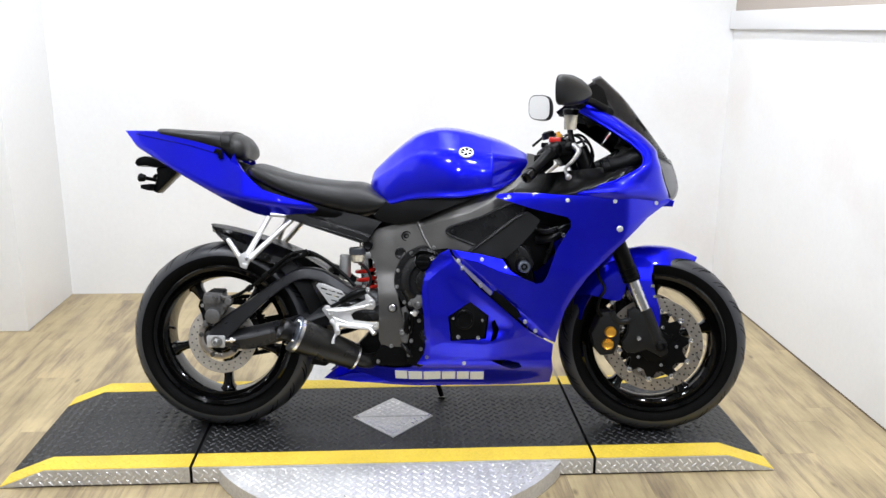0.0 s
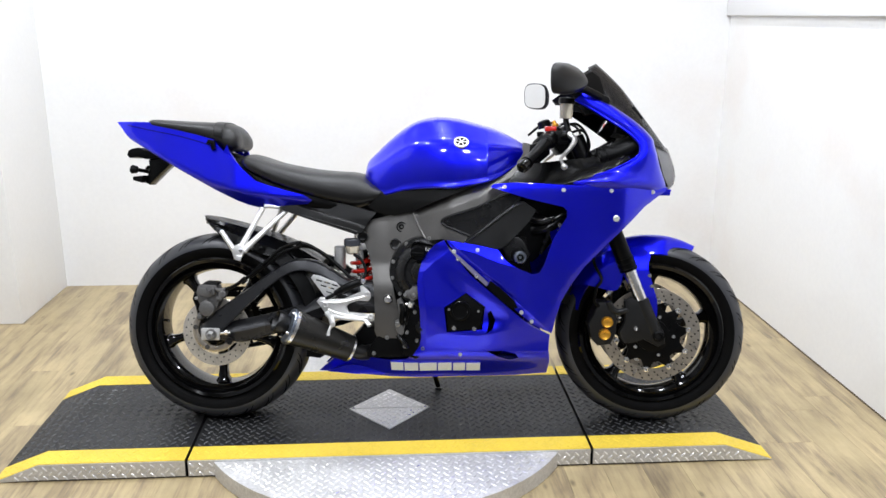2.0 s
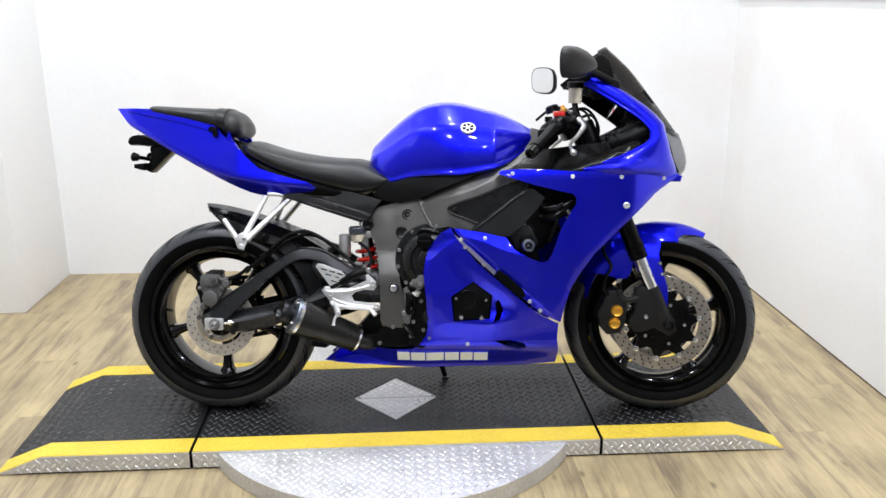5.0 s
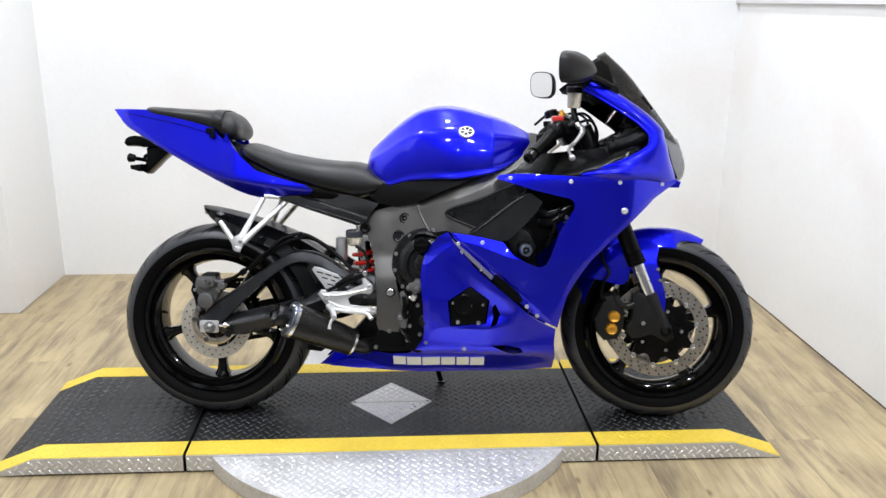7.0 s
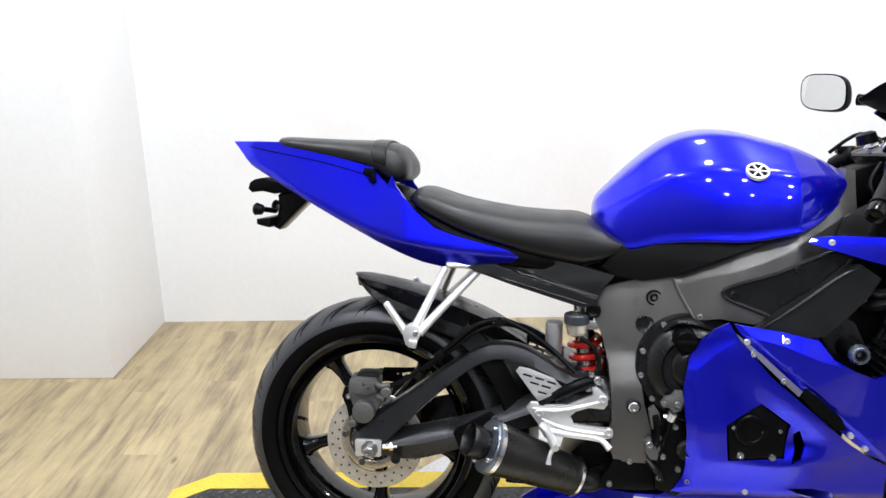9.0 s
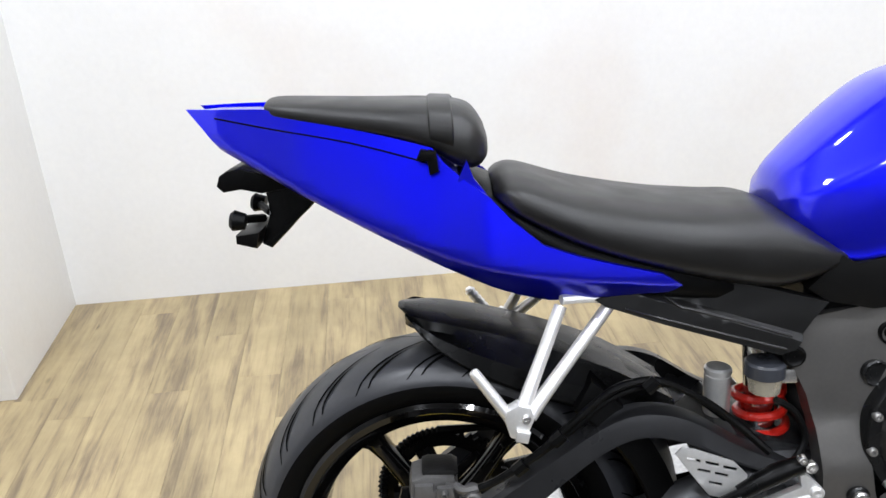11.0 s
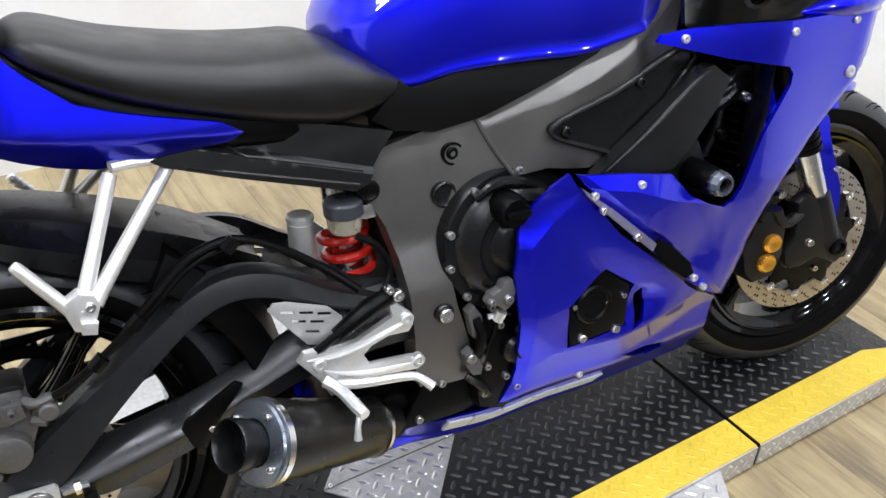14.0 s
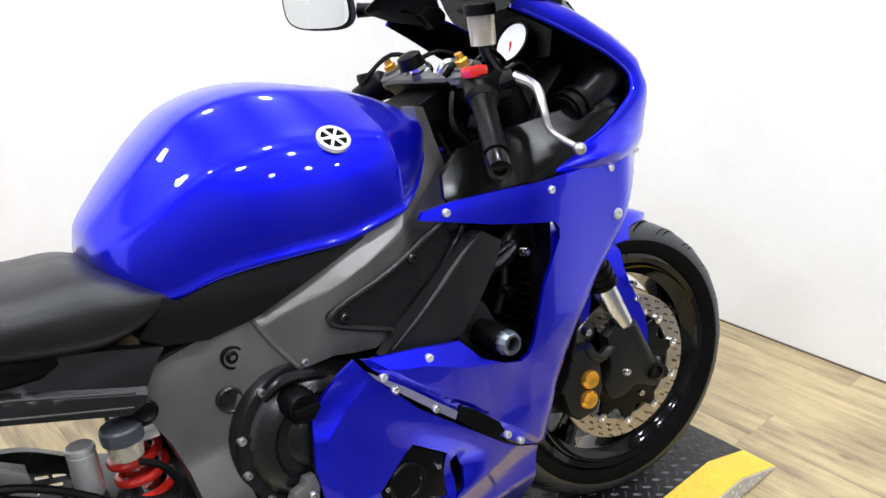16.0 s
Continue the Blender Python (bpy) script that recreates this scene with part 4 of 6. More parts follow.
# rider footrest
for sgn in (-1, 1):
    fr = empty("rider_footrest", parent=bike)
    y = sgn * .166
    bm = bmesh.new()
    slab(bm, [(x + .011, z - .011) for x, z in ((.306, .488), (.314, .497), (.332, .494), (.385, .473), (.404, .452), (.402, .44), (.385, .428), (.366, .42), (.352, .424), (.34, .44))],
         *sorted((y * .87, y * .87 + sgn * .004)), 0.0012,
         [[(a + .011, b - .011), (a + .029, b - .016), (a + .029, b - .0205), (a + .011, b - .0155)] for a, b in ((.322, .483), (.347, .476), (.371, .468), (.336, .466), (.36, .459), (.352, .446))])
    part("heel_guard", bm, SILVER, fr, "slotted silver heel guard")
    bm = bmesh.new()
    slab(bm, [(.338, .408), (.348, .420), (.362, .420), (.372, .414), (.422, .416), (.474, .438), (.471, .455), (.480, .458), (.503, .434), (.504, .418), (.496, .408), (.466, .410), (.440, .402), (.429, .392), (.436, .375),
              (.500, .368), (.512, .361), (.514, .350), (.504, .345), (.43, .355), (.408, .361), (.392, .346), (.376, .344), (.362, .375)], *sorted((y, y + sgn * .012)), 0.004)
    part("bracket", bm, SILVER, fr, "silver cast footrest bracket")
    bm = bmesh.new()
    tube(bm, [(.35, y + sgn * .012, .408), (.39, y + sgn * .012, .405), (.43, y + sgn * .012, .410), (.49, y + sgn * .012, .425)], .005, 8, 3, [.002, .0045, .0045, .003])
    tube(bm, [(.37, y + sgn * .012, .386), (.42, y + sgn * .012, .366), (.50, y + sgn * .012, .357)], .0045, 8, 3, [.002, .0045, .003])
    part("bracket_rib", bm, SILVER, fr)
    for x, z in ((.494, .43), (.505, .361), (.365, .398)):
        bolt("bracket_bolt", fr, (x, y + sgn * .012, z), .0095, .006, SILVER, (0, sgn, 0))
    bm = bmesh.new()
    tube(bm, [(.370, y + sgn * .012, .372), (.384, y + sgn * .030, .362), (.392, y + sgn * .062, .354), (.396, y + sgn * .078, .351)], .008, 10, 3, [.0095, .0085, .0088, .0075])
    tube(bm, [(.393, y + sgn * .070, .350), (.386, y + sgn * .076, .338), (.383, y + sgn * .079, .327), (.382, y + sgn * .080, .319)], .005, 8, 3, [.0055, .004, .0045, .0058])
    part("peg", bm, SILVER, fr, "silver foot peg")
    bm = bmesh.new()
    tube(bm, [(.376, y + sgn * .018, .366), (.42, y + sgn * .026, .360), (.478, y + sgn * .036, .357), (.492, y + sgn * .046, .354), (.504, y + sgn * .056, .343)], .006, 10, 4, [.0075, .0062, .0060, .0062, .0072])
    part("pedal", bm, SILVER, fr, "silver foot lever")
bm = bmesh.new()
tube(bm, [(.395, -.172, .430), (.44, -.172, .455), (.478, -.172, .470)], .0125, 12, 3, [.010, .0135, .011])
tube(bm, [(.36, -.172, .412), (.395, -.172, .430)], .006, 8, 1)
part("rear_master_cylinder", bm, SATIN, bike, "dark rear brake master cylinder")
bolt("cylinder_bolt", bike, (.482, -.185, .472), .008, .005)
bolt("cylinder_bolt", bike, (.47, -.185, .483), .006, .005)

# rear fluid cup and shock
cup = empty("rear_fluid_cup", parent=bike)
bm = bmesh.new()
lathe(bm, [(0, .0005), (0, .012), (.004, .020), (.026, .023), (.028, 0.0005)], (.444, -.120, .546), (0, 0, 1), 28)
part("cup", bm, FLUID, cup, "clear plastic fluid cup")
bm = bmesh.new()
lathe(bm, [(0, .0265), (.017, .0265), (.020, .024), (.020, .0005)], (.444, -.120, .574), (0, 0, 1), 28)
part("cap", bm, SLATE, cup, "slate grey screw cap")
bm = bmesh.new()
box(bm, .462, .488, -.123, -.117, .560, .580, .002)
part("strap", bm, STEEL, cup)
sh = empty("rear_shock", parent=bike)
bm = bmesh.new()
coil = [(.478 + .033 * math.cos(a) - .003 * a / 6, -.045 + .033 * math.sin(a), .412 + .027 * a / (2 * math.pi)) for a in np.linspace(0, 2 * math.pi * 4.2, 120)]
tube(bm, coil, .0066, 8, 1)
part("coil_spring", bm, RED, sh, "bright red coil spring")
bm = bmesh.new()
tube(bm, [(.474, -.045, .40), (.460, -.045, .62)], .021, 14, 1)
part("damper", bm, STEEL, sh)
bm = bmesh.new()
lathe(bm, [(-.04, .0005), (-.04, .0165), (-.036, .0185), (.020, .0185), (.020, .0175), (.024, .0175), (.024, .019), (.029, .019), (.032, .016), (.032, .0005)], (.399, -.068, .532), (.03, 0, 1), 28)
part("gas_canister", bm, SILVER, sh, "brushed shock gas canister")

# seats
bm = bmesh.new()
body(bm, [(.093, .843, .832, .095), (.106, .853, .818, .122), (.134, .854, .797, .138), (.212, .829, .756, .150), (.316, .808, .720, .152), (.40, .799, .696, .146),
          (.454, .795, .686, .141), (.50, .775, .698, .139), (.534, .752, .718, .132), (.551, .739, .729, .124)], 40, 5, 0.42, 3.2)
part("rider_seat", bm, VINYL, bike, "black vinyl rider seat", 60)
bm = bmesh.new()
body(bm, [(.05, .862, .80, .075), (.09, .845, .78, .095), (.134, .82, .755, .120), (.212, .79, .71, .134), (.316, .765, .68, .134), (.44, .735, .66, .118)], 24, 4, 0.4, 3.2)
part("seat_pan", bm, BLACK, bike, "black plastic pan under the seat", 60)
bm = bmesh.new()
body(bm, [(-.205, .966, .952, .050), (-.19, .970, .946, .070), (-.08, .963, .922, .09), (0, .959, .900, .105), (.045, .954, .872, .11), (.070, .944, .866, .106), (.086, .920, .880, .09), (.090, .906, .900, .05)], 36, 5, 0.35, 3.0)
ps = part("passenger_seat", bm, VINYL, bike, "black vinyl passenger seat pad", 60)
bm = bmesh.new()
rings = []
for x in (.012, .014, .042, .044):
    g = .0025 if x in (.014, .042) else 0
    zt, zb, hw = interp(x, [0, .06], [.960, .955]) + g, interp(x, [0, .06], [.911, .885]) - g, interp(x, [0, .06], [.1055, .1105]) + g
    zc = zb + (zt - zb) * .35
    rings.append([(x, hw * math.copysign(abs(math.cos(a)) ** (2 / 3), math.cos(a)), zc + (zt - zc if math.sin(a) > 0 else zc - zb) * math.copysign(abs(math.sin(a)) ** (2 / 3), math.sin(a)))
                  for a in np.linspace(0, 2 * math.pi, 36, endpoint=False)])
loft(bm, rings, False)
part("grab_strap", bm, VINYL, ps, "black grab strap across the pad")
bm = bmesh.new()
slab(bm, [(.0, .905), (.02, .902), (.022, .876), (.01, .872), (.008, .89), (-.006, .892)], -.122, -.108, 0.002)
part("strap_buckle", bm, BLACK, ps)

# tail cowl: a core that closes it, and a creased panel on either side
bm = bmesh.new()
body(bm, [(-.306, .958, .954, .024), (-.285, .959, .940, .034), (-.27, .959, .924, .040), (-.205, .955, .900, .052), (-.165, .940, .882, .060), (-.046, .910, .826, .080), (.021, .883, .790, .092),
          (.084, .824, .750, .104), (.106, .803, .736, .110), (.15, .766, .722, .114)], 36, 4, 0.5, 3.2)
tc = part("tail_cowl", bm, BLUE, bike, "blue painted tail cowl rising to a point", 50)
TC = ([-.312, -.276, -.243, -.163, -.085, .025, .09, .15, .30, .33], [.946, .926, .906, .859, .815, .768, .750, .741, .724, .718])


def tail_w(x, z):
    zc = sum(interp(x + k * .02, *TC) for k in range(-2, 3)) / 5
    return interp(x, [-.312, -.27, -.165, -.046, .021, .084, .2, .31], [.042, .062, .092, .118, .132, .147, .157, .150]) - (math.sqrt((z - zc) ** 2 + .00003) - .0055) * (.22 if z > zc else 1.05)


for sgn in (-1, 1):
    bm = bmesh.new()
    shell(bm, [(-.314, .963), (-.25, .9625), (-.205, .961), (-.165, .950), (-.046, .921), (.015, .904), (.03, .884), (.055, .862), (.085, .840), (.11, .812), (.15, .778), (.19, .764), (.238, .750), (.30, .733), (.324, .717),
               (.31, .704), (.25, .700), (.20, .694), (.16, .690), (.12, .700), (.084, .715), (.021, .746), (-.046, .783), (-.165, .849), (-.205, .872), (-.262, .904), (-.27, .910), (-.288, .934)], tail_w, sgn, .008, step=.011)
    tp = part("tail_side_panel", bm, BLUE, tc, "blue creased tail side panel", 60)
    bm = bmesh.new()
    tube(bm, [(x, sgn * (tail_w(x, z) + .0002), z) for x, z in ((-.272, .9515), (-.194, .935), (-.10, .916), (-.03, .897), (.018, .882))], .0012, 6, 4)
    part("panel_seam", bm, DARKGAP, tp)
    bm = bmesh.new()
    shell(bm, [(.045, .862), (.058, .888), (.066, .864), (.082, .842), (.07, .838)], lambda x, z: .118, sgn, .01)
    part("seat_fin", bm, BLUE, tc)
bm = bmesh.new()
body(bm, [(-.21, .895, .888, .03), (-.14, .872, .860, .06), (-.02, .805, .788, .08), (.10, .735, .722, .09), (.22, .71, .69, .10)], 20, 3)
part("undertray", bm, BLACK, bike, "black plastic undertray")

# plate holder and rear indicators
ph = empty("plate_holder", pose(-0.022, 0, 0.002), bike)
bm = bmesh.new()
slab(bm, [(-.261, .854), (-.256, .868), (-.245, .875), (-.226, .878), (-.200, .870), (-.172, .862), (-.150, .853), (-.165, .846), (-.200, .841), (-.228, .848), (-.252, .845)], -.048, .048, 0.004)
part("plate_bracket", bm, BLACK, ph, "black plastic plate bracket")
bm = bmesh.new()
slab(bm, [(-.152, .857), (-.135, .852), (-.118, .832), (-.138, .812), (-.154, .798), (-.172, .780), (-.197, .757), (-.210, .764), (-.204, .785), (-.195, .809), (-.198, .837), (-.178, .850)], -.030, .030, 0.006)
part("stem", bm, PANEL, ph, "shiny black stem under the tail")
for sgn in (-1, 1):
    bm = bmesh.new()
    tube(bm, [(-.205, sgn * .02, .800), (-.222, sgn * .045, .806), (-.230, sgn * .060, .808)], .006, 8, 2)
    lathe(bm, [(-.012, .004), (-.010, .011), (.006, .0145), (.011, .010), (.011, .0005)], (-.232, sgn * .064, .809), (-1, 0, .15), 16)
    part("indicator", bm, BLACK, ph, "small black rear indicator")
bm = bmesh.new()
slab(bm, [(-.240, .786), (-.207, .789), (-.212, .766), (-.240, .774)], -.058, .058, 0.003)
part("plate_lamp", bm, SATIN, ph)

# tank, badge and cap
TANKSEC = [(0, 1), (.25, .996), (.40, .976), (.485, .955), (.56, .915), (.675, .83), (.80, .735), (.885, .675), (.93, .61), (.965, .51), (.99, .40), (1.0, .28), (.996, .17), (.986, .10), (.992, .055), (1.0, .025), (.975, .0), (.86, -.005), (.5, -.01), (0, -.01)]
bm = bmesh.new()
body(bm, [(.481, .806, .776, .06), (.489, .830, .758, .086), (.510, .853, .740, .110), (.550, .891, .730, .132), (.597, .930, .743, .151), (.642, .957, .750, .171), (.70, .970, .754, .193),
          (.76, .967, .755, .207), (.82, .952, .765, .210), (.852, .943, .771, .209), (.866, .939, .775, .203), (.90, .926, .788, .180), (.94, .906, .815, .147), (.975, .886, .84, .110), (.99, .878, .85, .09)], 48, 5, 0.40, 2.9, 6.0, TANKSEC)
tank = part("fuel_tank", bm, BLUE, bike, "glossy blue painted fuel tank", 60)
for sgn in (-1, 1):
    at = Vector((.780, sgn * .1925, .8935))
    nrm = Vector((.03, sgn * .64, .77)).normalized()
    bm = bmesh.new()
    lathe(bm, [(-.006, .0222), (.0006, .0222), (.0014, .0210), (.0014, .0184), (.0006, .0174), (-.006, .0174)], at, nrm, 40, True)
    bd = part("tank_badge", bm, SILVER, tank, "round silver and black badge")
    bm = bmesh.new()
    lathe(bm, [(-.004, .0178), (.0001, .0178), (.0003, .0005)], at, nrm, 32)
    part("badge_face", bm, GLOSS, bd)
    bm = bmesh.new()
    u = nrm.orthogonal().normalized()
    w_ = nrm.cross(u)
    for k in range(3):
        a = math.pi * k / 3
        e = u * math.cos(a) + w_ * math.sin(a)
        tube(bm, [at + e * .0185 + nrm * .0002, at - e * .0185 + nrm * .0002], .0021, 6, 1)
    part("badge_bars", bm, SILVER, bd)
for sgn in (-1, 1):
    bm = bmesh.new()
    SCW = lambda x, z: interp(x, [.49, .6, .7, .79, .86], [.125, .152, .182, .198, .186]) - .03 * ((z - .715) / .05) ** 2 * .3
    shell(bm, [(.533, .740), (.549, .730), (.632, .751), (.70, .760), (.785, .766), (.85, .790), (.862, .788), (.79, .750), (.701, .714), (.632, .681), (.575, .667), (.52, .676), (.494, .694)], SCW, sgn, .03)
    part("tank_side_cover", bm, SIDECOVER, bike, "matt black cover below the tank")
bm = bmesh.new()
slab(bm, [(.93, .875), (1.0, .882), (1.06, .90), (1.06, .85), (1.0, .80), (.93, .80)], -.06, .06, 0.01)
part("tank_front_cover", bm, BLACK, bike)
bm = bmesh.new()
body(bm, [(.50, .75, .60, .10), (.60, .76, .60, .13), (.80, .78, .60, .14), (.95, .84, .68, .10)], 20, 3)
part("air_box", bm, BLACK, bike, "black air box under the tank")

# frame
CREASE = ([.64, .669, .733, .799, .846, .893, .96], [.66, .674, .690, .713, .738, .765, .80])


def spar_w(x, z):
    """Half width of the frame spar: its top band is chamfered, forward of the weld."""
    k = max(0, min(1, (x - .632 - (.68 - z) * .5) / .012))
    return FRW(x, z) - k * max(0, z - interp(x, *CREASE)) * .34


FRW = lambda x, z: interp(x, [.46, .52, .62, .75, .86, .95, 1.02], [.118, .132, .148, .182, .188, .148, .11]) - .45 * max(-.2, min(.2, z - .45 - max(0, x - .56) * .62)) ** 2 + .007 + (.02 if z < .45 else .02 * max(0, (.52 - z) / .07) if z < .52 else 0)
for sgn in (-1, 1):
    bm = bmesh.new()
    shell(bm, [(.974, .888), (.958, .842), (.93, .815), (.874, .780), (.788, .748), (.701, .711), (.622, .677), (.561, .667), (.505, .652), (.472, .622), (.478, .59), (.497, .545), (.507, .50), (.512, .44), (.514, .38), (.512, .311), (.52, .288),
               (.590, .288), (.602, .305), (.592, .36), (.577, .42), (.567, .485), (.574, .53), (.600, .565), (.648, .588), (.72, .600), (.78, .592), (.86, .62), (.94, .70), (.985, .79), (.988, .84), (.994, .884)], spar_w, sgn, .035, step=.014, creases=(list(zip(*CREASE)), [(.632, .68), (.672, .60)], [(.644, .68), (.684, .60)]))
    fm = part("frame_spar", bm, FRAME, bike, "gunmetal painted aluminium frame spar", 55)
    bm = bmesh.new()
    tube(bm, [(x, sgn * (FRW(x, z) + .0005), z) for x, z in ((.632, .680), (.648, .64), (.672, .598))], .0035, 8, 4)
    part("weld_seam", bm, FRAME, fm)
    bm = bmesh.new()
    lathe(bm, [(-.004, .016), (.003, .016), (.003, .013), (-.004, .011), (-.004, .0005)], (.598, sgn * (FRW(.598, .633) - .001), .633), (0, sgn, 0), 24)
    part("mount_hole", bm, SATIN, fm, "dark recessed engine mount")
    bolt("mount_bolt", fm, (.598, sgn * (FRW(.598, .633) - .002), .633), .009, .004, SATIN, (0, sgn, 0))
    bm = bmesh.new()
    lathe(bm, [(-.006, .0185), (.0025, .0185), (.004, .016), (.002, .013), (.002, .0005)], (.580, sgn * FRW(.58, .579), .579), (0, sgn, 0), 28)
    part("frame_plug", bm, CASE, fm, "round dark grey frame plug")
    bm = bmesh.new()
    lathe(bm, [(-.006, .0145), (.004, .0145), (.006, .012), (.006, .0005)], (.556, sgn * FRW(.556, .413), .413), (0, sgn, 0), 28)
    part("pivot_cap", bm, CASE, fm)
    bolt("pivot_bolt", fm, (.556, sgn * (FRW(.556, .413) + .008), .413), .011, .005, STEEL, (0, sgn, 0))
    bm = bmesh.new()
    lathe(bm, [(-.02, .0155), (.003, .0155), (.005, .012), (.003, .009), (.003, .0005)], (.477, sgn * .130, .603), (0, sgn, 0), 20)
    part("subframe_bolt", bm, SATIN, fm)
    # seat rail cover
    RCW = lambda x, z: interp(x, [.2, .3, .5], [.115, .125, .132]) + .010 * (1 - ramp(z - (.690 - (x - .30) * .34), .008)) - .12 * max(0, z - .66)
    bm = bmesh.new()
    shell(bm, [(.215, .694), (.30, .706), (.33, .716), (.37, .716), (.456, .694), (.52, .676), (.50, .654), (.475, .616), (.455, .610), (.316, .655), (.23, .684)], RCW, sgn, .02, step=.009, creases=([(.25, .707), (.47, .632)], [(.25, .715), (.47, .640)]))
    rc_ = part("seat_rail_cover", bm, COVER, bike, "black plastic seat rail cover")
    for pts in ([(.30, .700), (.325, .682), (.345, .676), (.47, .635)], [(.255, .680), (.34, .655), (.462, .618)]):
        bm = bmesh.new()
        tube(bm, [(x, sgn * (RCW(x, z) + .0003), z) for x, z in pts], .0022, 6, 4)
        part("cover_rib", bm, COVER, rc_)
    bolt("cover_bolt", rc_, (.312, sgn * .126, .700), .006, .003, SATIN, (0, sgn, 0))

# duct cover beside the frame, with its recessed triangle
for sgn in (-1, 1):
    bm = bmesh.new()
    DW = lambda x, z: interp(x, [.70, .80, .90, 1.0], [.186, .196, .202, .185])
    tri = spline([(x, z, 0) for x, z in ((.722, .650), (.735, .667), (.82, .695), (.885, .726), (.925, .737), (.955, .722), (.90, .672), (.826, .60), (.805, .612), (.745, .636))], 3, True)
    shell(bm, [(p.x, p.y) for p in tri], DW, sgn, .012, step=.02)
    dc = part("duct_cover", bm, CASE, bike, "dark grey intake cover with two bolts")
    bm = bmesh.new()
    tube(bm, [(p.x, sgn * (DW(p.x, p.y) + .001), p.y) for p in tri] + [(tri[0].x, sgn * (DW(tri[0].x, tri[0].y) + .001), tri[0].y)], .0042, 8, 1)
    part("cover_rim", bm, DARKCAST, dc)
    for x, z in ((.742, .651), (.857, .703)):
        bolt("cover_bolt", dc, (x, sgn * (DW(x, z) + .002), z), .008, .005, CASE, (0, sgn, 0))
    bm = bmesh.new()
    PW = lambda x, z: .214 + .012 * math.sin((x - .78) * 12)
    shell(bm, [(.775, .586), (.81, .615), (.871, .66), (.945, .713), (.965, .715), (1.0, .69), (.978, .655), (.935, .61), (.90, .578), (.85, .572)], PW, sgn, .02, step=.02)
    dp = part("duct_panel", bm, COVER, bike, "matt black duct panel")
    bm = bmesh.new()
    tube(bm, [(x, sgn * (PW(x, z) + .001), z) for x, z in ((.79, .592), (.85, .637), (.92, .692), (.955, .71))], .005, 6, 4, [.001, .005, .002])
    part("panel_rib", bm, COVER, dp)

# engine
en = empty("engine", parent=bike)
bm = bmesh.new()
slab(bm, [(.54, .22), (.53, .40), (.58, .52), (.68, .60), (.86, .64), (.98, .60), (1.0, .46), (.96, .28), (.86, .20), (.62, .19)], -.135, .135, 0.012)
part("crankcase", bm, SATIN, en, "black engine block")
CC = Vector((.672, 0, .497))
bm = bmesh.new()
lathe(bm, [(-.13, .112), (-.158, .112), (-.166, .108), (-.166, .094), (-.174, .090), (-.183, .074), (-.186, .066), (-.181, .060), (-.181, .046), (-.188, .040), (-.191, .028), (-.191, .0005)], CC, (0, 1, 0), 56)
cl = part("clutch_cover", bm, CASE, en, "grey clutch cover with stepped rings", 40)
for k in range(6):
    a = radians((84, 124, 162, 190, 220, 246)[k])
    bolt("case_bolt", cl, CC + Vector((.104 * math.cos(a), -.167, .104 * math.sin(a))), .006, .005, WORNSTEEL)
bm = bmesh.new()
lathe(bm, [(-.160, .024), (-.205, .024), (-.212, .020), (-.212, .0005)], (.650, 0, .560), (0, 1, 0), 10)
part("oil_cap", bm, BLACK, en, "black oil filler cap")
bm = bmesh.new()
box(bm, .632, .668, -.220, -.21, .555, .565, .002)
part("oil_cap_grip", bm, BLACK, en)
bm = bmesh.new()
tube(bm, [(.612, -.170, .574), (.640, -.176, .592), (.672, -.178, .590), (.704, -.176, .576)], .007, 8, 4, [.004, .008, .008, .004])
part("cast_rib", bm, CASE, cl, "cast rib over the filler cap")
bm = bmesh.new()
slab(bm, [(.60, .24), (.592, .33), (.600, .39), (.645, .395), (.684, .352), (.686, .25), (.64, .225)], -.172, -.13, 0.008)
lo = part("lower_case_cover", bm, SATIN, en, "dark lower engine cover")
for x, z in ((.638, .375), (.671, .355), (.614, .312), (.644, .286), (.662, .262), (.606, .268)):
    bolt("case_bolt", lo, (x, -.174, z), .0062, .006, WORNSTEEL)
bm = bmesh.new()
lathe(bm, [(-.165, .024), (-.180, .023), (-.186, .017), (-.186, .009), (-.193, .0085), (-.193, .0005)], (.663, 0, .328), (0, 1, 0), 28)
part("water_pump", bm, CASE, en, "dark round pump cover")
# clutch arm, its cable clamp and the cable
bm = bmesh.new()
slab(bm, [(.604, .432), (.612, .444), (.626, .448), (.632, .458), (.646, .458), (.650, .440), (.644, .420), (.630, .412), (.620, .424), (.608, .424)], -.204, -.186, 0.004)
ca_ = part("clutch_arm", bm, CALIPER, en, "grey cast clutch arm")
bolt("arm_bolt", ca_, (.636, -.205, .432), .007, .005, WORNSTEEL)
bolt("arm_bolt", ca_, (.610, -.205, .434), .005, .004, WORNSTEEL)
bm = bmesh.new()
tube(bm, [(.630, -.196, .410), (.624, -.192, .396)], .0085, 10, 1)
tube(bm, [(.612, -.188, .402), (.636, -.192, .404)], .004, 8, 1)
part("cable_clamp", bm, SILVER, en, "bright cable clamp")
bm = bmesh.new()
slab(bm, [(.584, .412), (.596, .420), (.606, .404), (.610, .380), (.600, .362), (.590, .372)], -.182, -.165, 0.003)
part("cable_bracket", bm, CALIPER, en, "dull grey cable bracket")
bm = bmesh.new()
slab(bm, [(.576, .345), (.588, .352), (.598, .340), (.606, .318), (.602, .304), (.588, .306), (.578, .325)], -.180, -.165, 0.004)
part("hose_union", bm, CALIPER, en, "grey hose union")
bolt("union_bolt", en, (.586, -.181, .338), .008, .005, WORNSTEEL)
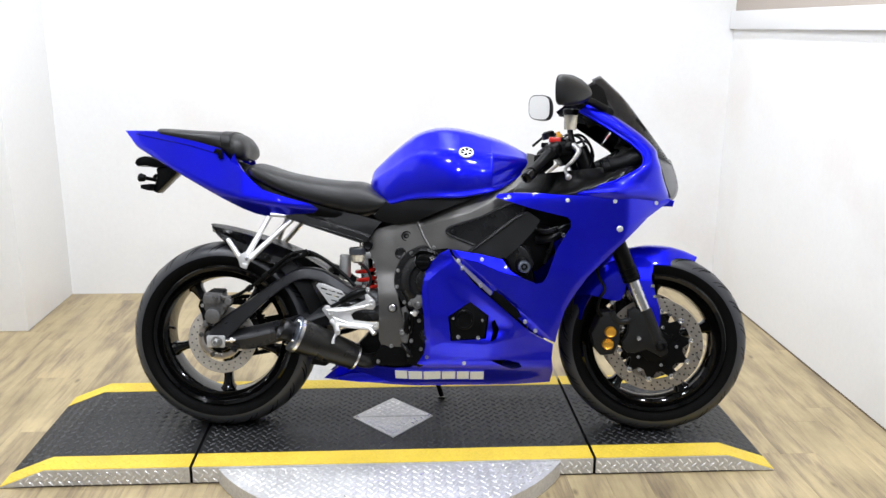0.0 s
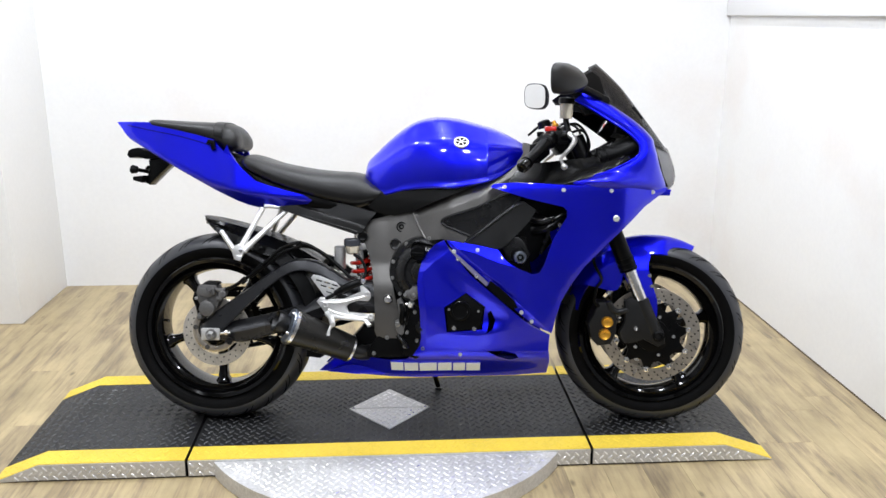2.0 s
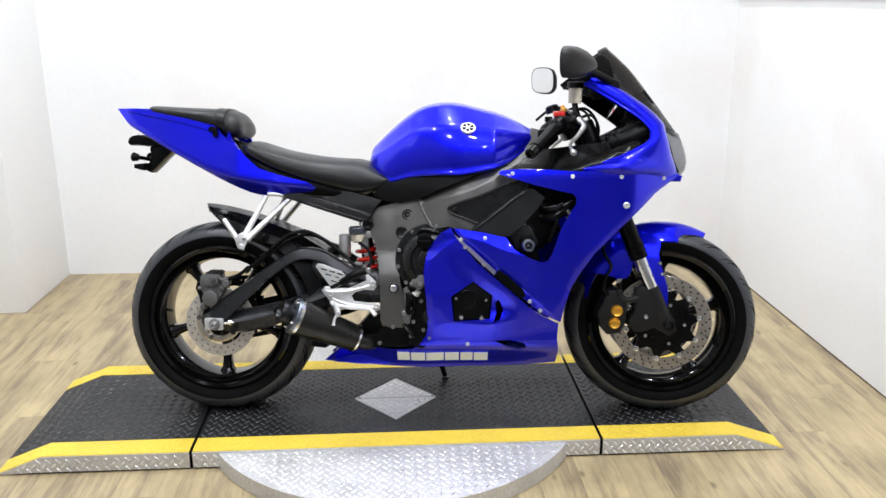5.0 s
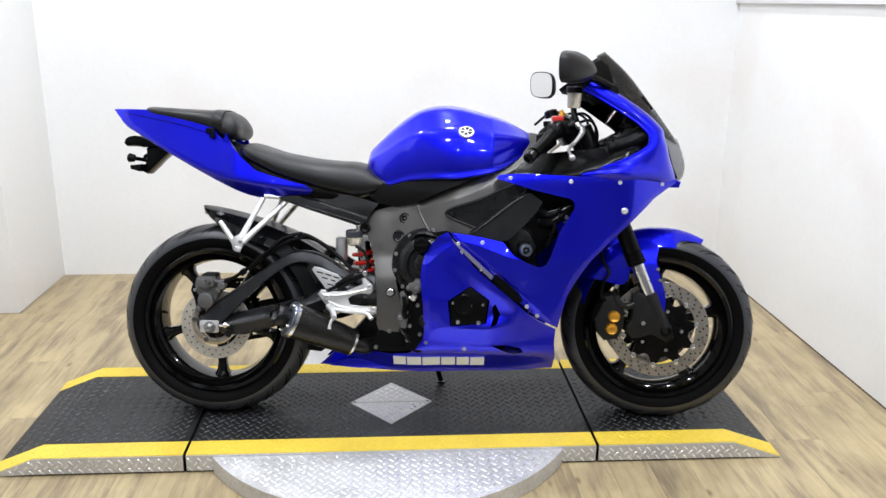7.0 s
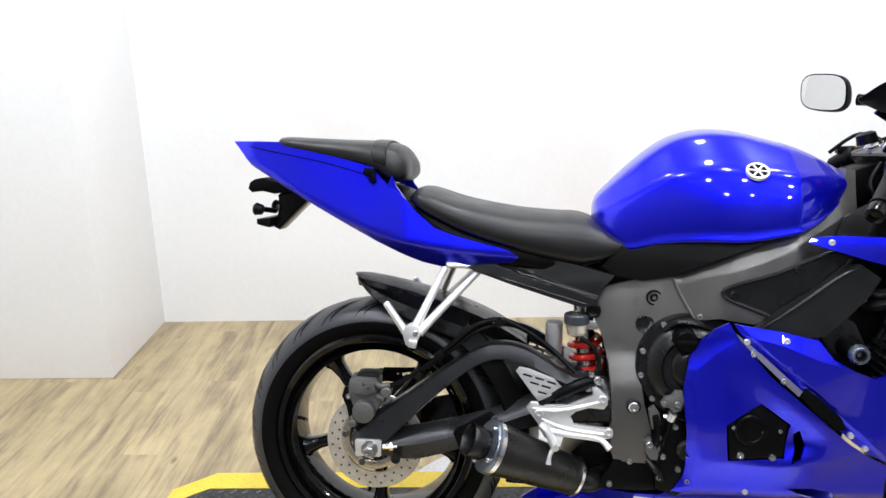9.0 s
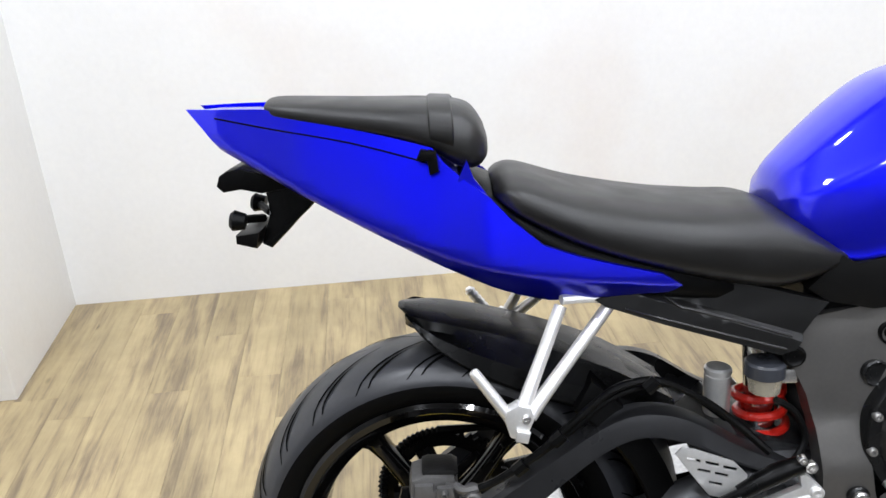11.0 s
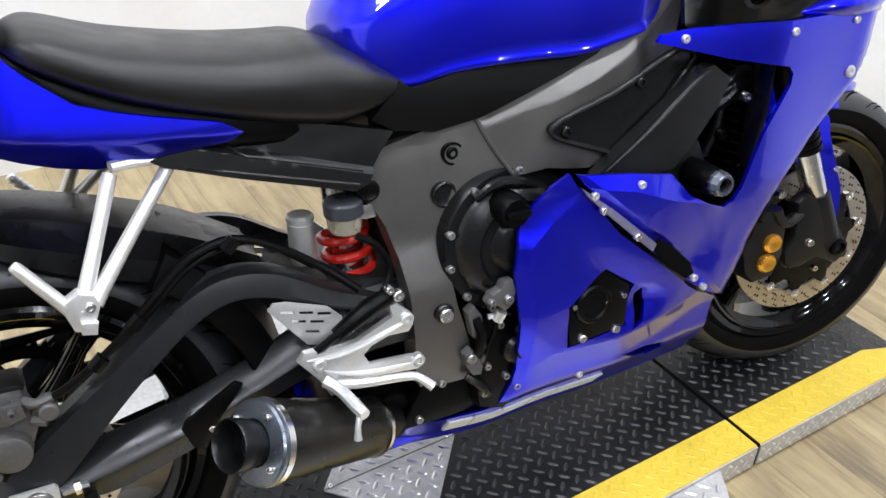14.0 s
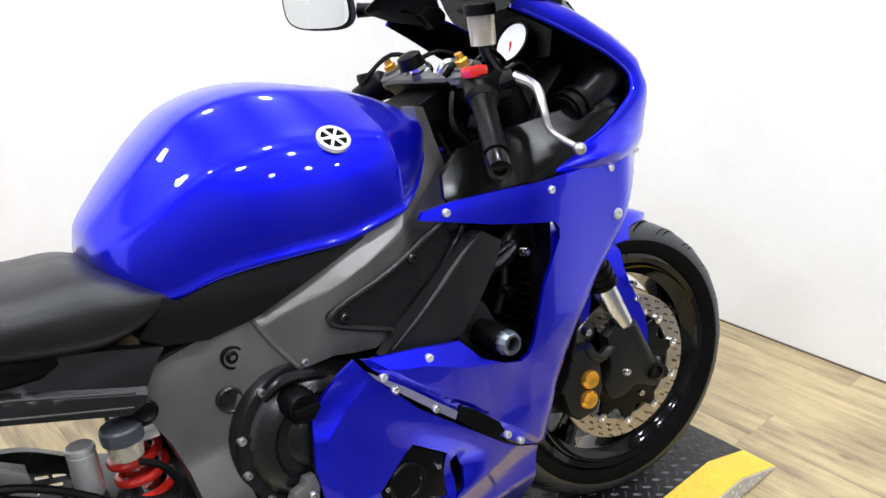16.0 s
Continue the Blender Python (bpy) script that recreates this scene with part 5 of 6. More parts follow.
for pts, r, m_ in (([(.622, -.192, .396), (.620, -.188, .375), (.613, -.183, .352), (.608, -.178, .322), (.612, -.170, .296)], .0035, BLACK),
                   ([(.597, -.178, .40), (.601, -.186, .38), (.599, -.184, .355), (.597, -.178, .34)], .0075, BLACK),
                   ([(.640, -.190, .402), (.658, -.186, .392), (.676, -.180, .388)], .003, BLACK),
                   ([(.60, -.176, .362), (.612, -.180, .346), (.604, -.178, .325)], .004, CALIPER),
                   ([(.585, -.165, .30), (.600, -.176, .285), (.615, -.172, .262)], .007, CASE)):
    bm = bmesh.new()
    tube(bm, pts, r, 8, 4)
    part("hose", bm, m_, en, "engine hose")
bm = bmesh.new()
slab(bm, [(.482, .228), (.50, .262), (.52, .292), (.57, .302), (.62, .27), (.672, .236), (.655, .230), (.56, .226)], -.150, -.135, 0.004)
lk = part("lower_cover_plate", bm, SATIN, en, "black lower cover plate")
for x, z in ((.551, .290), (.51, .240), (.628, .251)):
    bolt("cover_bolt", lk, (x, -.151, z), .0065, .005, WORNSTEEL)
# cylinder head, hoses and radiator behind the fairing opening
bm = bmesh.new()
slab(bm, [(.88, .53), (.90, .66), (.96, .70), (1.04, .66), (1.06, .58), (1.0, .52)], -.13, .13, 0.012)
part("cylinder_head", bm, SATIN, en)
# added black block that keeps the opening dark
bm = bmesh.new()
slab(bm, [(.86, .62), (.90, .77), (1.03, .80), (1.14, .76), (1.14, .68), (1.06, .62)], -.10, .10, 0.015)
part("intake_box", bm, BLACK, en, "black filler block added behind the fairing opening")
rad = empty("radiator", parent=bike)
bm = bmesh.new()
slab(bm, [(1.075, .40), (1.12, .69), (1.15, .685), (1.105, .395)], -.165, .165, 0.004)
part("core", bm, BLACK, rad, "black radiator core")
for k in range(16):
    z0 = .42 + k * .0165
    x0 = 1.075 + (z0 - .40) * .155
    bm = bmesh.new()
    box(bm, x0 - .006, x0 + .004, -.16, .16, z0, z0 + .003)
    part("fin", bm, CASE, rad)
bm = bmesh.new()
slab(bm, [(1.06, .41), (1.10, .69), (1.125, .69), (1.085, .41)], -.178, -.165, 0.003)
part("side_tank", bm, CASE, rad)
for pts, r in (([(1.0, -.13, .62), (1.04, -.15, .63), (1.08, -.15, .655), (1.11, -.14, .66)], .017), ([(.98, -.14, .66), (1.02, -.16, .648), (1.06, -.165, .66)], .009),
               ([(1.02, -.155, .55), (1.04, -.16, .60), (1.05, -.155, .66)], .006)):
    bm = bmesh.new()
    tube(bm, pts, r, 10, 4)
    part("coolant_hose", bm, CASE, rad)
for x, z in ((1.075, .64), (1.07, .53), (1.03, .59)):
    bolt("radiator_bolt", rad, (x, -.178, z), .008, .006, SATIN if z < .6 else STEEL)

# frame slider
for sgn in (-1, 1):
    sl = empty("frame_slider", parent=bike)
    at = (.949, 0, .556)
    bm = bmesh.new()
    lathe(bm, [(.12, .022), (.21, .022), (.232, .0215), (.256, .0195), (.260, .0185), (.260, .0005)], at, (0, sgn, 0), 32)
    part("bobbin", bm, BLACK, sl, "black crash bobbin")
    bm = bmesh.new()
    lathe(bm, [(.256, .0192), (.264, .0192), (.272, .0165), (.274, .0150), (.274, .0112), (.262, .0105), (.262, .0005)], at, (0, sgn, 0), 12)
    part("end_ring", bm, BLUED, sl, "faceted silver bobbin end ring", 12)
    bm = bmesh.new()
    lathe(bm, [(.258, .0104), (.267, .0098), (.267, .0055), (.261, .0045), (.261, .0005)], at, (0, sgn, 0), 6)
    part("cap_screw", bm, SATIN, sl)
    bm = bmesh.new()
    slab(bm, [(.885, .60), (.92, .628), (.965, .60), (.985, .555), (.965, .52), (.92, .53)], *sorted((sgn * .13, sgn * .205)), 0.01)
    part("mount_cover", bm, CASE, sl, "dark engine mount cover")

# fairing
FX = [.30, .65, .85, 1.05, 1.25, 1.40, 1.46]
FZ = [.15, .25, .40, .55, .75, .90, 1.03]
FT = np.array([[.06, .112, .114, .108, .10, .08, .05], [.10, .184, .19, .17, .14, .10, .06], [.13, .222, .232, .205, .17, .11, .06], [.13, .220, .240, .232, .195, .125, .07],
               [.13, .20, .222, .258, .236, .140, .07], [.10, .14, .17, .235, .240, .145, .06], [.08, .10, .13, .170, .155, .10, .04]])


def fair(x, z):
    """Half width of the fairing at (x, z)."""
    u = np.interp(x, FX, range(7))
    v = np.interp(z, FZ, range(7))

    def ease(t):
        return t * t * (3 - 2 * t) * .5 + t * .5
    i, j = min(int(u), 5), min(int(v), 5)
    a, b = ease(u - i), ease(v - j)
    return float((FT[j, i] * (1 - a) + FT[j, i + 1] * a) * (1 - b) + (FT[j + 1, i] * (1 - a) + FT[j + 1, i + 1] * a) * b)


REAR_CREASE = ([.306, .412, .481, .506, .544, .572], [.673, .673, .664, .667, .708, .742])


def lower_w(x, z):
    """The lower panel: a flange turned in at the engine, a dish round the cover, and a shelf over the belly."""
    shelf = interp(x, [.683, .71, .83, .91, 1.0], [.300, .313, .306, .320, .345])
    ridge = ((x - .80) * .115 + (z - .49) * .15) / .189       # height over the ridge beside the slit
    d = ramp(z - shelf, .05) * ramp(.925 - x + (z - .32) * .25, .06) * ramp(-ridge, .06) * ramp(x - .675, .20)
    w = fair(x, z) - .003 - .026 * d
    if z < shelf:
        w -= min(shelf - z, .055) * .18 * ramp(x - .60, .16)
    if .306 <= z < .58:
        w -= max(0, interp(z, *REAR_CREASE) - x) * .55 * max(0, min(1, (.585 - z) / .06))
    elif .24 < z < .306:
        w -= max(0, .673 - x) * .55 * (z - .24) / .066
    return w


def upper_w(x, z):
    """The side panel: proud of the lower panel along the slit, with a chamfer over it towards the engine."""
    line = .597 - (x - .735) * .93           # the diagonal slit
    top = interp(x, [.742, .819, .884, .976, 1.02], [.585, .567, .539, .512, .505])
    w = fair(x, z) + .006 * max(0, min(1, (z - line) / .012)) * (1 if z < .60 else 0.0 if z > .72 else (.72 - z) / .12)
    if x < 1.0:
        w -= min(1, (1.0 - x) / .04) * (min(max(0, z - top), .04) * .45 * max(0, min(1, (.66 - z) / .04)) + min(max(0, top - z), .1) * .22 - .008 * max(0, min(1, (.66 - z) / .04)))
    edge = interp(z, [.31, .36, .412, .463, .518, .602, .652, .694, .738], [1.052, 1.062, 1.077, 1.105, 1.144, 1.228, 1.28, 1.327, 1.40])
    return w - .5 * max(0, .016 - abs(edge - x) * .75)        # the front edge is rolled in


def rounded(pts, n=3):
    return [(p.x, p.y) for p in spline([(x, z, 0) for x, z in pts], n, True)]


UPPER = [(.866, .759), (.874, .768), (.92, .772), (.99, .772), (1.073, .767), (1.15, .764), (1.25, .757), (1.33, .752), (1.405, .748), (1.40, .738), (1.327, .694), (1.28, .652), (1.228, .602), (1.144, .518), (1.105, .463), (1.077, .412),
         (1.062, .36), (1.052, .31), (1.00, .338), (.964, .366), (.90, .425), (.81, .507), (.742, .590), (.735, .602), (.819, .590), (.887, .574), (.912, .540), (.95, .518), (.989, .501), (1.008, .505), (1.02, .525), (1.047, .607), (1.086, .672), (1.086, .69), (1.075, .702), (.97, .727)]
LOWER = [(.728, .602), (.70, .588), (.68, .565), (.661, .535), (.652, .505), (.647, .471), (.650, .42), (.654, .384), (.657, .297), (.652, .27), (.632, .240), (.61, .224), (.56, .217), (.469, .224), (.40, .221), (.381, .212), (.327, .160),
         (.45, .155), (.557, .152), (.70, .152), (.84, .155), (.95, .158), (1.048, .166), (1.052, .21), (1.046, .255), (1.048, .303), (.998, .332), (.958, .362), (.895, .42), (.804, .50), (.737, .585)]
PENTA = [(.793, .441), (.85, .398), (.842, .326), (.735, .318), (.727, .397)]
for sgn in (-1, 1):
    bm = bmesh.new()
    shell(bm, UPPER, upper_w, sgn, .006, step=.0135, creases=(*([(x, .3), (x, .6)] for x in (.819, .884, .976, 1.03)), [(.7, .61), (1.1, .61)],[(.742, .585), (.819, .567), (.884, .539), (.976, .512), (1.02, .505)], [(.742, .5905), (1.0, .3506)], [(.742, .6025), (1.0, .3626)]))
    uf = part("side_fairing", bm, BLUE, bike, "blue side fairing with an opening behind", 30)
    for x, z in ((.826, .575), (1.233, .665), (.757, .570), (.906, .760), (1.074, .752), (1.215, .748), (1.352, .738)):
        bolt("fairing_bolt", uf, (x, sgn * (upper_w(x, z) + .001), z), .0060 if x != 1.233 else .0095, .003, SILVER, (0, sgn, 0))
    bm = bmesh.new()
    shell(bm, LOWER, lower_w, sgn, .006, holes=(PENTA, [(.868, .386), (.882, .352), (.872, .325), (.853, .314), (.862, .345), (.858, .375)], [(.855, .254), (.905, .254), (.945, .243), (.956, .226), (.925, .219), (.89, .235)]), step=.0125, creases=(list(zip(REAR_CREASE[1], REAR_CREASE[0])), *([(.6, z), (.8, z)] for z in REAR_CREASE[0]), [(.6, .24), (.8, .24)], [(.673, .24), (.673, .3)], [(.683, .300), (.71, .313), (.83, .306), (.91, .320), (1.0, .345)]))
    lf = part("lower_fairing", bm, BLUE, bike, "blue belly fairing with a five-sided cut-out", 30)
    for x, z in ((.958, .382), (.990, .352), (.776, .243)):
        bolt("fairing_bolt", lf, (x, sgn * ((fair(x, z) if z > .3 else lower_w(x, z)) + .001), z), .006, .004, SILVER, (0, sgn, 0))
    # the strip along the slit, its screws and the dark gap
    bm = bmesh.new()
    shell(bm, [(.738, .584), (.746, .571), (.780, .535), (.824, .492), (.852, .466), (.858, .477), (.834, .499), (.787, .543)], lambda x, z: fair(x, z) + .008, sgn, .006, step=.015)
    st = part("trim_strip", bm, TRIM, uf, "strip along the slit, its pale reflection painted grey-blue")
    for x, z in ((.768, .548), (.823, .497)):
        bolt("strip_screw", st, (x, sgn * (fair(x, z) + .009), z), .006, .004, STEEL, (0, sgn, 0))
    # black sheet laid over the panel paints the dark inside of the opening
    bm = bmesh.new()
    shell(bm, [(.856, .466), (.864, .482), (.892, .462), (.936, .420), (.946, .398), (.928, .395), (.887, .430)], lambda x, z: fair(x, z) + .0072, sgn, .006, step=.015)
    part("vent_mesh", bm, DARKGAP, lf, "black sheet for the shaded vent opening in the slit")
    # engine cover in the cut-out
    bm = bmesh.new()
    slab(bm, [(.793, .438), (.846, .397), (.838, .329), (.738, .321), (.730, .397)], *sorted((sgn * .16, sgn * .205)), 0.006)
    gc = part("generator_cover", bm, SATIN, en, "black five-sided engine cover")
    bm = bmesh.new()
    lathe(bm, [(.20, .031), (.211, .031), (.214, .028), (.214, .024), (.211, .022), (.211, .0005)], (.775, 0, .386), (0, sgn, 0), 28)
    part("cover_disc", bm, SATIN, gc)
    for x, z in ((.757, .333), (.817, .331), (.83, .385), (.742, .39), (.80, .382)):
        bolt("cover_bolt", gc, (x, sgn * .206, z), .0075 if z < .34 else .005, .006, STEEL, (0, sgn, 0))
    # white maker's bars along the belly: plain blocks
    for k, (a, b) in enumerate(((.562, .600), (.604, .647), (.651, .704), (.708, .750), (.755, .792), (.796, .838))):
        bm = bmesh.new()
        shell(bm, [(a, .178), (b, .179), (b, .210), (a, .209)], lambda x, z: lower_w(x, z) + .0055, sgn, .005, step=.012)
        part("decal_bar", bm, WHITE_DECAL, lf, "plain white bar decal")
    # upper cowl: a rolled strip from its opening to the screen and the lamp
    VIEW_FIT[0] = False
    seam = [view_fit((x, -fair(x, z) + .004, z - .012)) for x, z in ((1.33, .755), (1.22, .762), (1.13, .7675))]
    inner_e = [(1.095, -.175, .998), (1.150, -.190, .966), (1.204, -.202, .931), (1.245, -.208, .903), (1.273, -.214, .875), (1.278, -.218, .858), (1.268, -.222, .834), (1.209, -.228, .801), (1.104, -.228, .767), (1.046, -.222, .757)]
    outer_e = [(1.125, -.160, 1.022), (1.168, -.152, 1.003), (1.212, -.148, .980), (1.278, -.142, .935), (1.324, -.134, .888), (1.333, -.131, .862), (1.352, -.126, .806), (1.376, -.118, .742), tuple(seam[1]), (1.05, -.218, .746)]
    outer_e.insert(8, tuple(seam[0]))
    inner_e.insert(8, (1.165, -.229, .785))
    ia, ob_ = spline(inner_e, 5), spline(outer_e, 5)
    rings = []
    for a, b in zip(ia, ob_):
        span = (b - a).length
        out = Vector((.25, -.8, .25)).normalized() * min(.040, span * .34)
        row = [a.lerp(b, t) + out * math.sin(math.pi * t) ** .8 if 0 < t < 1 else a.lerp(b, t) for t in (0, .12, .3, .5, .7, .88, 1)]
        rings.append([Vector((p.x, -sgn * p.y, p.z)) for p in row])
    bm = bmesh.new()
    vs = [[bm.verts.new(p) for p in r] for r in rings]
    for r0, r1 in zip(vs, vs[1:]):
        for k in range(6):
            bm.faces.new((r0[k], r0[k + 1], r1[k + 1], r1[k]))
    bmesh.ops.recalc_face_normals(bm, faces=bm.faces)
    bmesh.ops.solidify(bm, geom=bm.faces[:], thickness=-.003 if sgn > 0 else .003)
    uc = part("upper_cowl", bm, BLUE, bike, "blue upper cowl round the screen", 50)
    bm = bmesh.new()
    vs = [[bm.verts.new((p.x - .004, p.y - sgn * .008, p.z - .004)) for p in r] for r in rings]
    for r0, r1 in zip(vs, vs[1:]):
        for k in range(6):
            bm.faces.new((r0[k], r0[k + 1], r1[k + 1], r1[k]))
    bmesh.ops.solidify(bm, geom=bm.faces[:], thickness=.002)
    part("cowl_liner", bm, BLACK, uc, "black lining inside the cowl", 50)
    bm = bmesh.new()
    tube(bm, [(p.x, -sgn * p.y, p.z) for p in ia], .0035, 8, 1)
    part("cowl_edge", bm, BLUE, uc)
    VIEW_FIT[0] = True
    # inner panel between cowl and frame
    bm = bmesh.new()
    shell(bm, [(.92, .775), (.94, .80), (.99, .825), (1.08, .835), (1.18, .846), (1.28, .86), (1.298, .835), (1.265, .812), (1.20, .78), (1.073, .748), (.99, .752), (.93, .752)],
          lambda x, z: fair(x, .78) - .012 - max(0, z - (.772 + max(0, x - 1.07) * .36)) * 1.2, sgn, .008, step=.025)
    part("inner_panel", bm, PANEL, bike, "shiny black inner fairing panel")
    bm = bmesh.new()
    tube(bm, [(1.185, sgn * .188, .842), (1.245, sgn * .186, .860), (1.30, sgn * .17, .882)], .036, 20, 3, [.023, .025, .030, .034])
    dt = part("air_duct", bm, SATIN, bike, "black ribbed air duct")
    for x in (1.188, 1.206):
        bm = bmesh.new()
        tube(bm, [(x, sgn * .188, .838 + (x - 1.17) * .3), (x + .010, sgn * .1875, .841 + (x - 1.17) * .3)], .029, 20, 1)
        part("duct_band", bm, BLACK, dt)

# keel that closes the belly pan
bm = bmesh.new()
slab(bm, [(.36, .166), (.45, .158), (1.04, .164), (1.04, .18), (.42, .19)], -.10, .10, 0.004)
part("belly_floor", bm, BLUE, bike)
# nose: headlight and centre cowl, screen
VIEW_FIT[0] = False
bm = bmesh.new()
rows = []
for z, xe, hw, xc in ((.866, 1.334, .128, 1.398), (.850, 1.338, .127, 1.406), (.83, 1.345, .125, 1.414), (.805, 1.352, .124, 1.422), (.78, 1.362, .121, 1.426), (.755, 1.376, .118, 1.420), (.742, 1.378, .10, 1.410)):
    rows.append([bm.verts.new((xe + (xc - xe) * (1 - abs(v) ** 2.2), hw * v, z)) for v in np.linspace(-1, 1, 21)])
for r0, r1 in zip(rows, rows[1:]):
    for k in range(20):
        bm.faces.new((r0[k], r0[k + 1], r1[k + 1], r1[k]))
bmesh.ops.solidify(bm, geom=bm.faces[:], thickness=.004)
hl = part("headlight", bm, LENS, bike, "clear grey headlight lens", 50)
bm = bmesh.new()
tube(bm, [(1.337, -.129, .864), (1.352, -.126, .82), (1.364, -.123, .782), (1.379, -.119, .750)], .003, 6, 4)
part("lamp_gasket", bm, BLACK, hl)
bm = bmesh.new()
slab(bm, [(1.20, .735), (1.36, .722), (1.395, .722), (1.40, .740), (1.36, .748), (1.22, .78)], -.09, .09, 0.006)
part("nose_floor", bm, BLUE, bike)
bm = bmesh.new()
mid_e = spline([(1.405, 0, .846), (1.37, 0, .894), (1.31, 0, .974), (1.244, 0, 1.058), (1.176, 0, 1.122)], 6)
side_e = spline([(1.338, -.129, .868), (1.322, -.134, .893), (1.278, -.142, .938), (1.212, -.146, .988), (1.140, -.092, 1.100)], 6)
grid = []
for c, e in zip(mid_e, side_e):
    row = []
    for k in range(-10, 11):
        v = k / 10
        f = abs(v) ** 2.3
        row.append(bm.verts.new((c.x + (e.x - c.x) * f, -e.y * v, c.z + (e.z - c.z) * f)))
    grid.append(row)
for r0, r1 in zip(grid, grid[1:]):
    for k in range(20):
        bm.faces.new((r0[k], r0[k + 1], r1[k + 1], r1[k]))
bmesh.ops.solidify(bm, geom=bm.faces[:], thickness=0.003)
part("windscreen", bm, SMOKE, bike, "dark smoked windscreen", 60)
for sgn in (-1, 1):
    bm = bmesh.new()
    rings = []
    for u, (xt, zt), (xb, zb), y in ((0, (1.060, 1.028), (1.066, 1.020), .186), (.35, (1.100, 1.058), (1.104, 1.000), .176), (.7, (1.146, 1.084), (1.152, .985), .150), (1, (1.172, 1.070), (1.190, .985), .140)):
        rings.append([(xt, sgn * (y - .020 * u), zt), ((xt + xb) / 2, sgn * (y + .004), (zt + zb) / 2), (xb, sgn * y, zb), (xb, sgn * (y - .005), zb), ((xt + xb) / 2, sgn * (y - .002), (zt + zb) / 2), (xt, sgn * (y - .020 * u - .005), zt)])
    loft(bm, rings)
    part("screen_wing", bm, BLACK, bike, "black plastic wing beside the screen")
VIEW_FIT[0] = True

# mirrors
for sgn in (-1, 1):
    mi = empty("mirror", parent=bike)
    bm = bmesh.new()
    my = sgn * .268
    TURN, RISE = (.42, .10) if sgn < 0 else (.53, .17)
    rings = []
    for u, sy, sz in ((0, .066, .044), (.25, .066, .0445), (.55, .058, .037), (.8, .040, .024), (.93, .022, .013), (1, .006, .004)):
        cx = (1.056 if sgn < 0 else 1.030) + (.084 if sgn < 0 else .022) * u
        cz = 1.074 - .012 * u
        ring = []
        for a in np.linspace(0, 2 * math.pi, 28, endpoint=False):
            ca, sa = math.cos(a), math.sin(a)
            p, q = sy * math.copysign(abs(ca) ** .62, ca), sz * math.copysign(abs(sa) ** .62, sa)
            ring.append((cx - sgn * p * TURN, my + p - sgn * .02 * u, cz + q + p * RISE))
        rings.append(ring)
    loft(bm, rings)
    part("housing", bm, COVER, mi, "black plastic mirror housing", 50)
    bm = bmesh.new()
    ring = [(((1.0545 if sgn < 0 else 1.0280) - sgn * p * TURN), my + p, 1.074 + q + p * RISE) for p, q in
            ((.0652 * math.copysign(abs(math.cos(a)) ** .62, math.cos(a)), .0428 * math.copysign(abs(math.sin(a)) ** .62, math.sin(a))) for a in np.linspace(0, 2 * math.pi, 28, endpoint=False))]
    loft(bm, [ring, [(x - .002, y, z) for x, y, z in ring]])
    part("glass", bm, MIRROR, mi, "mirror glass")
    bm = bmesh.new()
    tube(bm, [(x - .001, y, z) for x, y, z in ring + ring[:1]], .0018, 6, 1)
    part("rim", bm, BLACK, mi)
    bm = bmesh.new()
    tube(bm, [(1.10, sgn * .245, 1.052), (1.15, sgn * .205, 1.040), (1.20, sgn * .162, 1.018)], .014, 12, 4, [.014, .011, .013])
    part("stalk", bm, BLACK, mi)
    bm = bmesh.new()
    slab(bm, [(1.165, 1.018), (1.185, 1.03), (1.212, 1.026), (1.222, 1.012), (1.218, .996), (1.19, .99)], *sorted((sgn * .13, sgn * .178)), 0.007)
    part("mount", bm, BLACK, mi)

# forks, mudguard, brakes
standing = set(bpy.data.objects)
F0, F1 = Vector((1.205, 0, .72)), Vector((1.385, 0, .283))
fd = (F1 - F0).normalized()
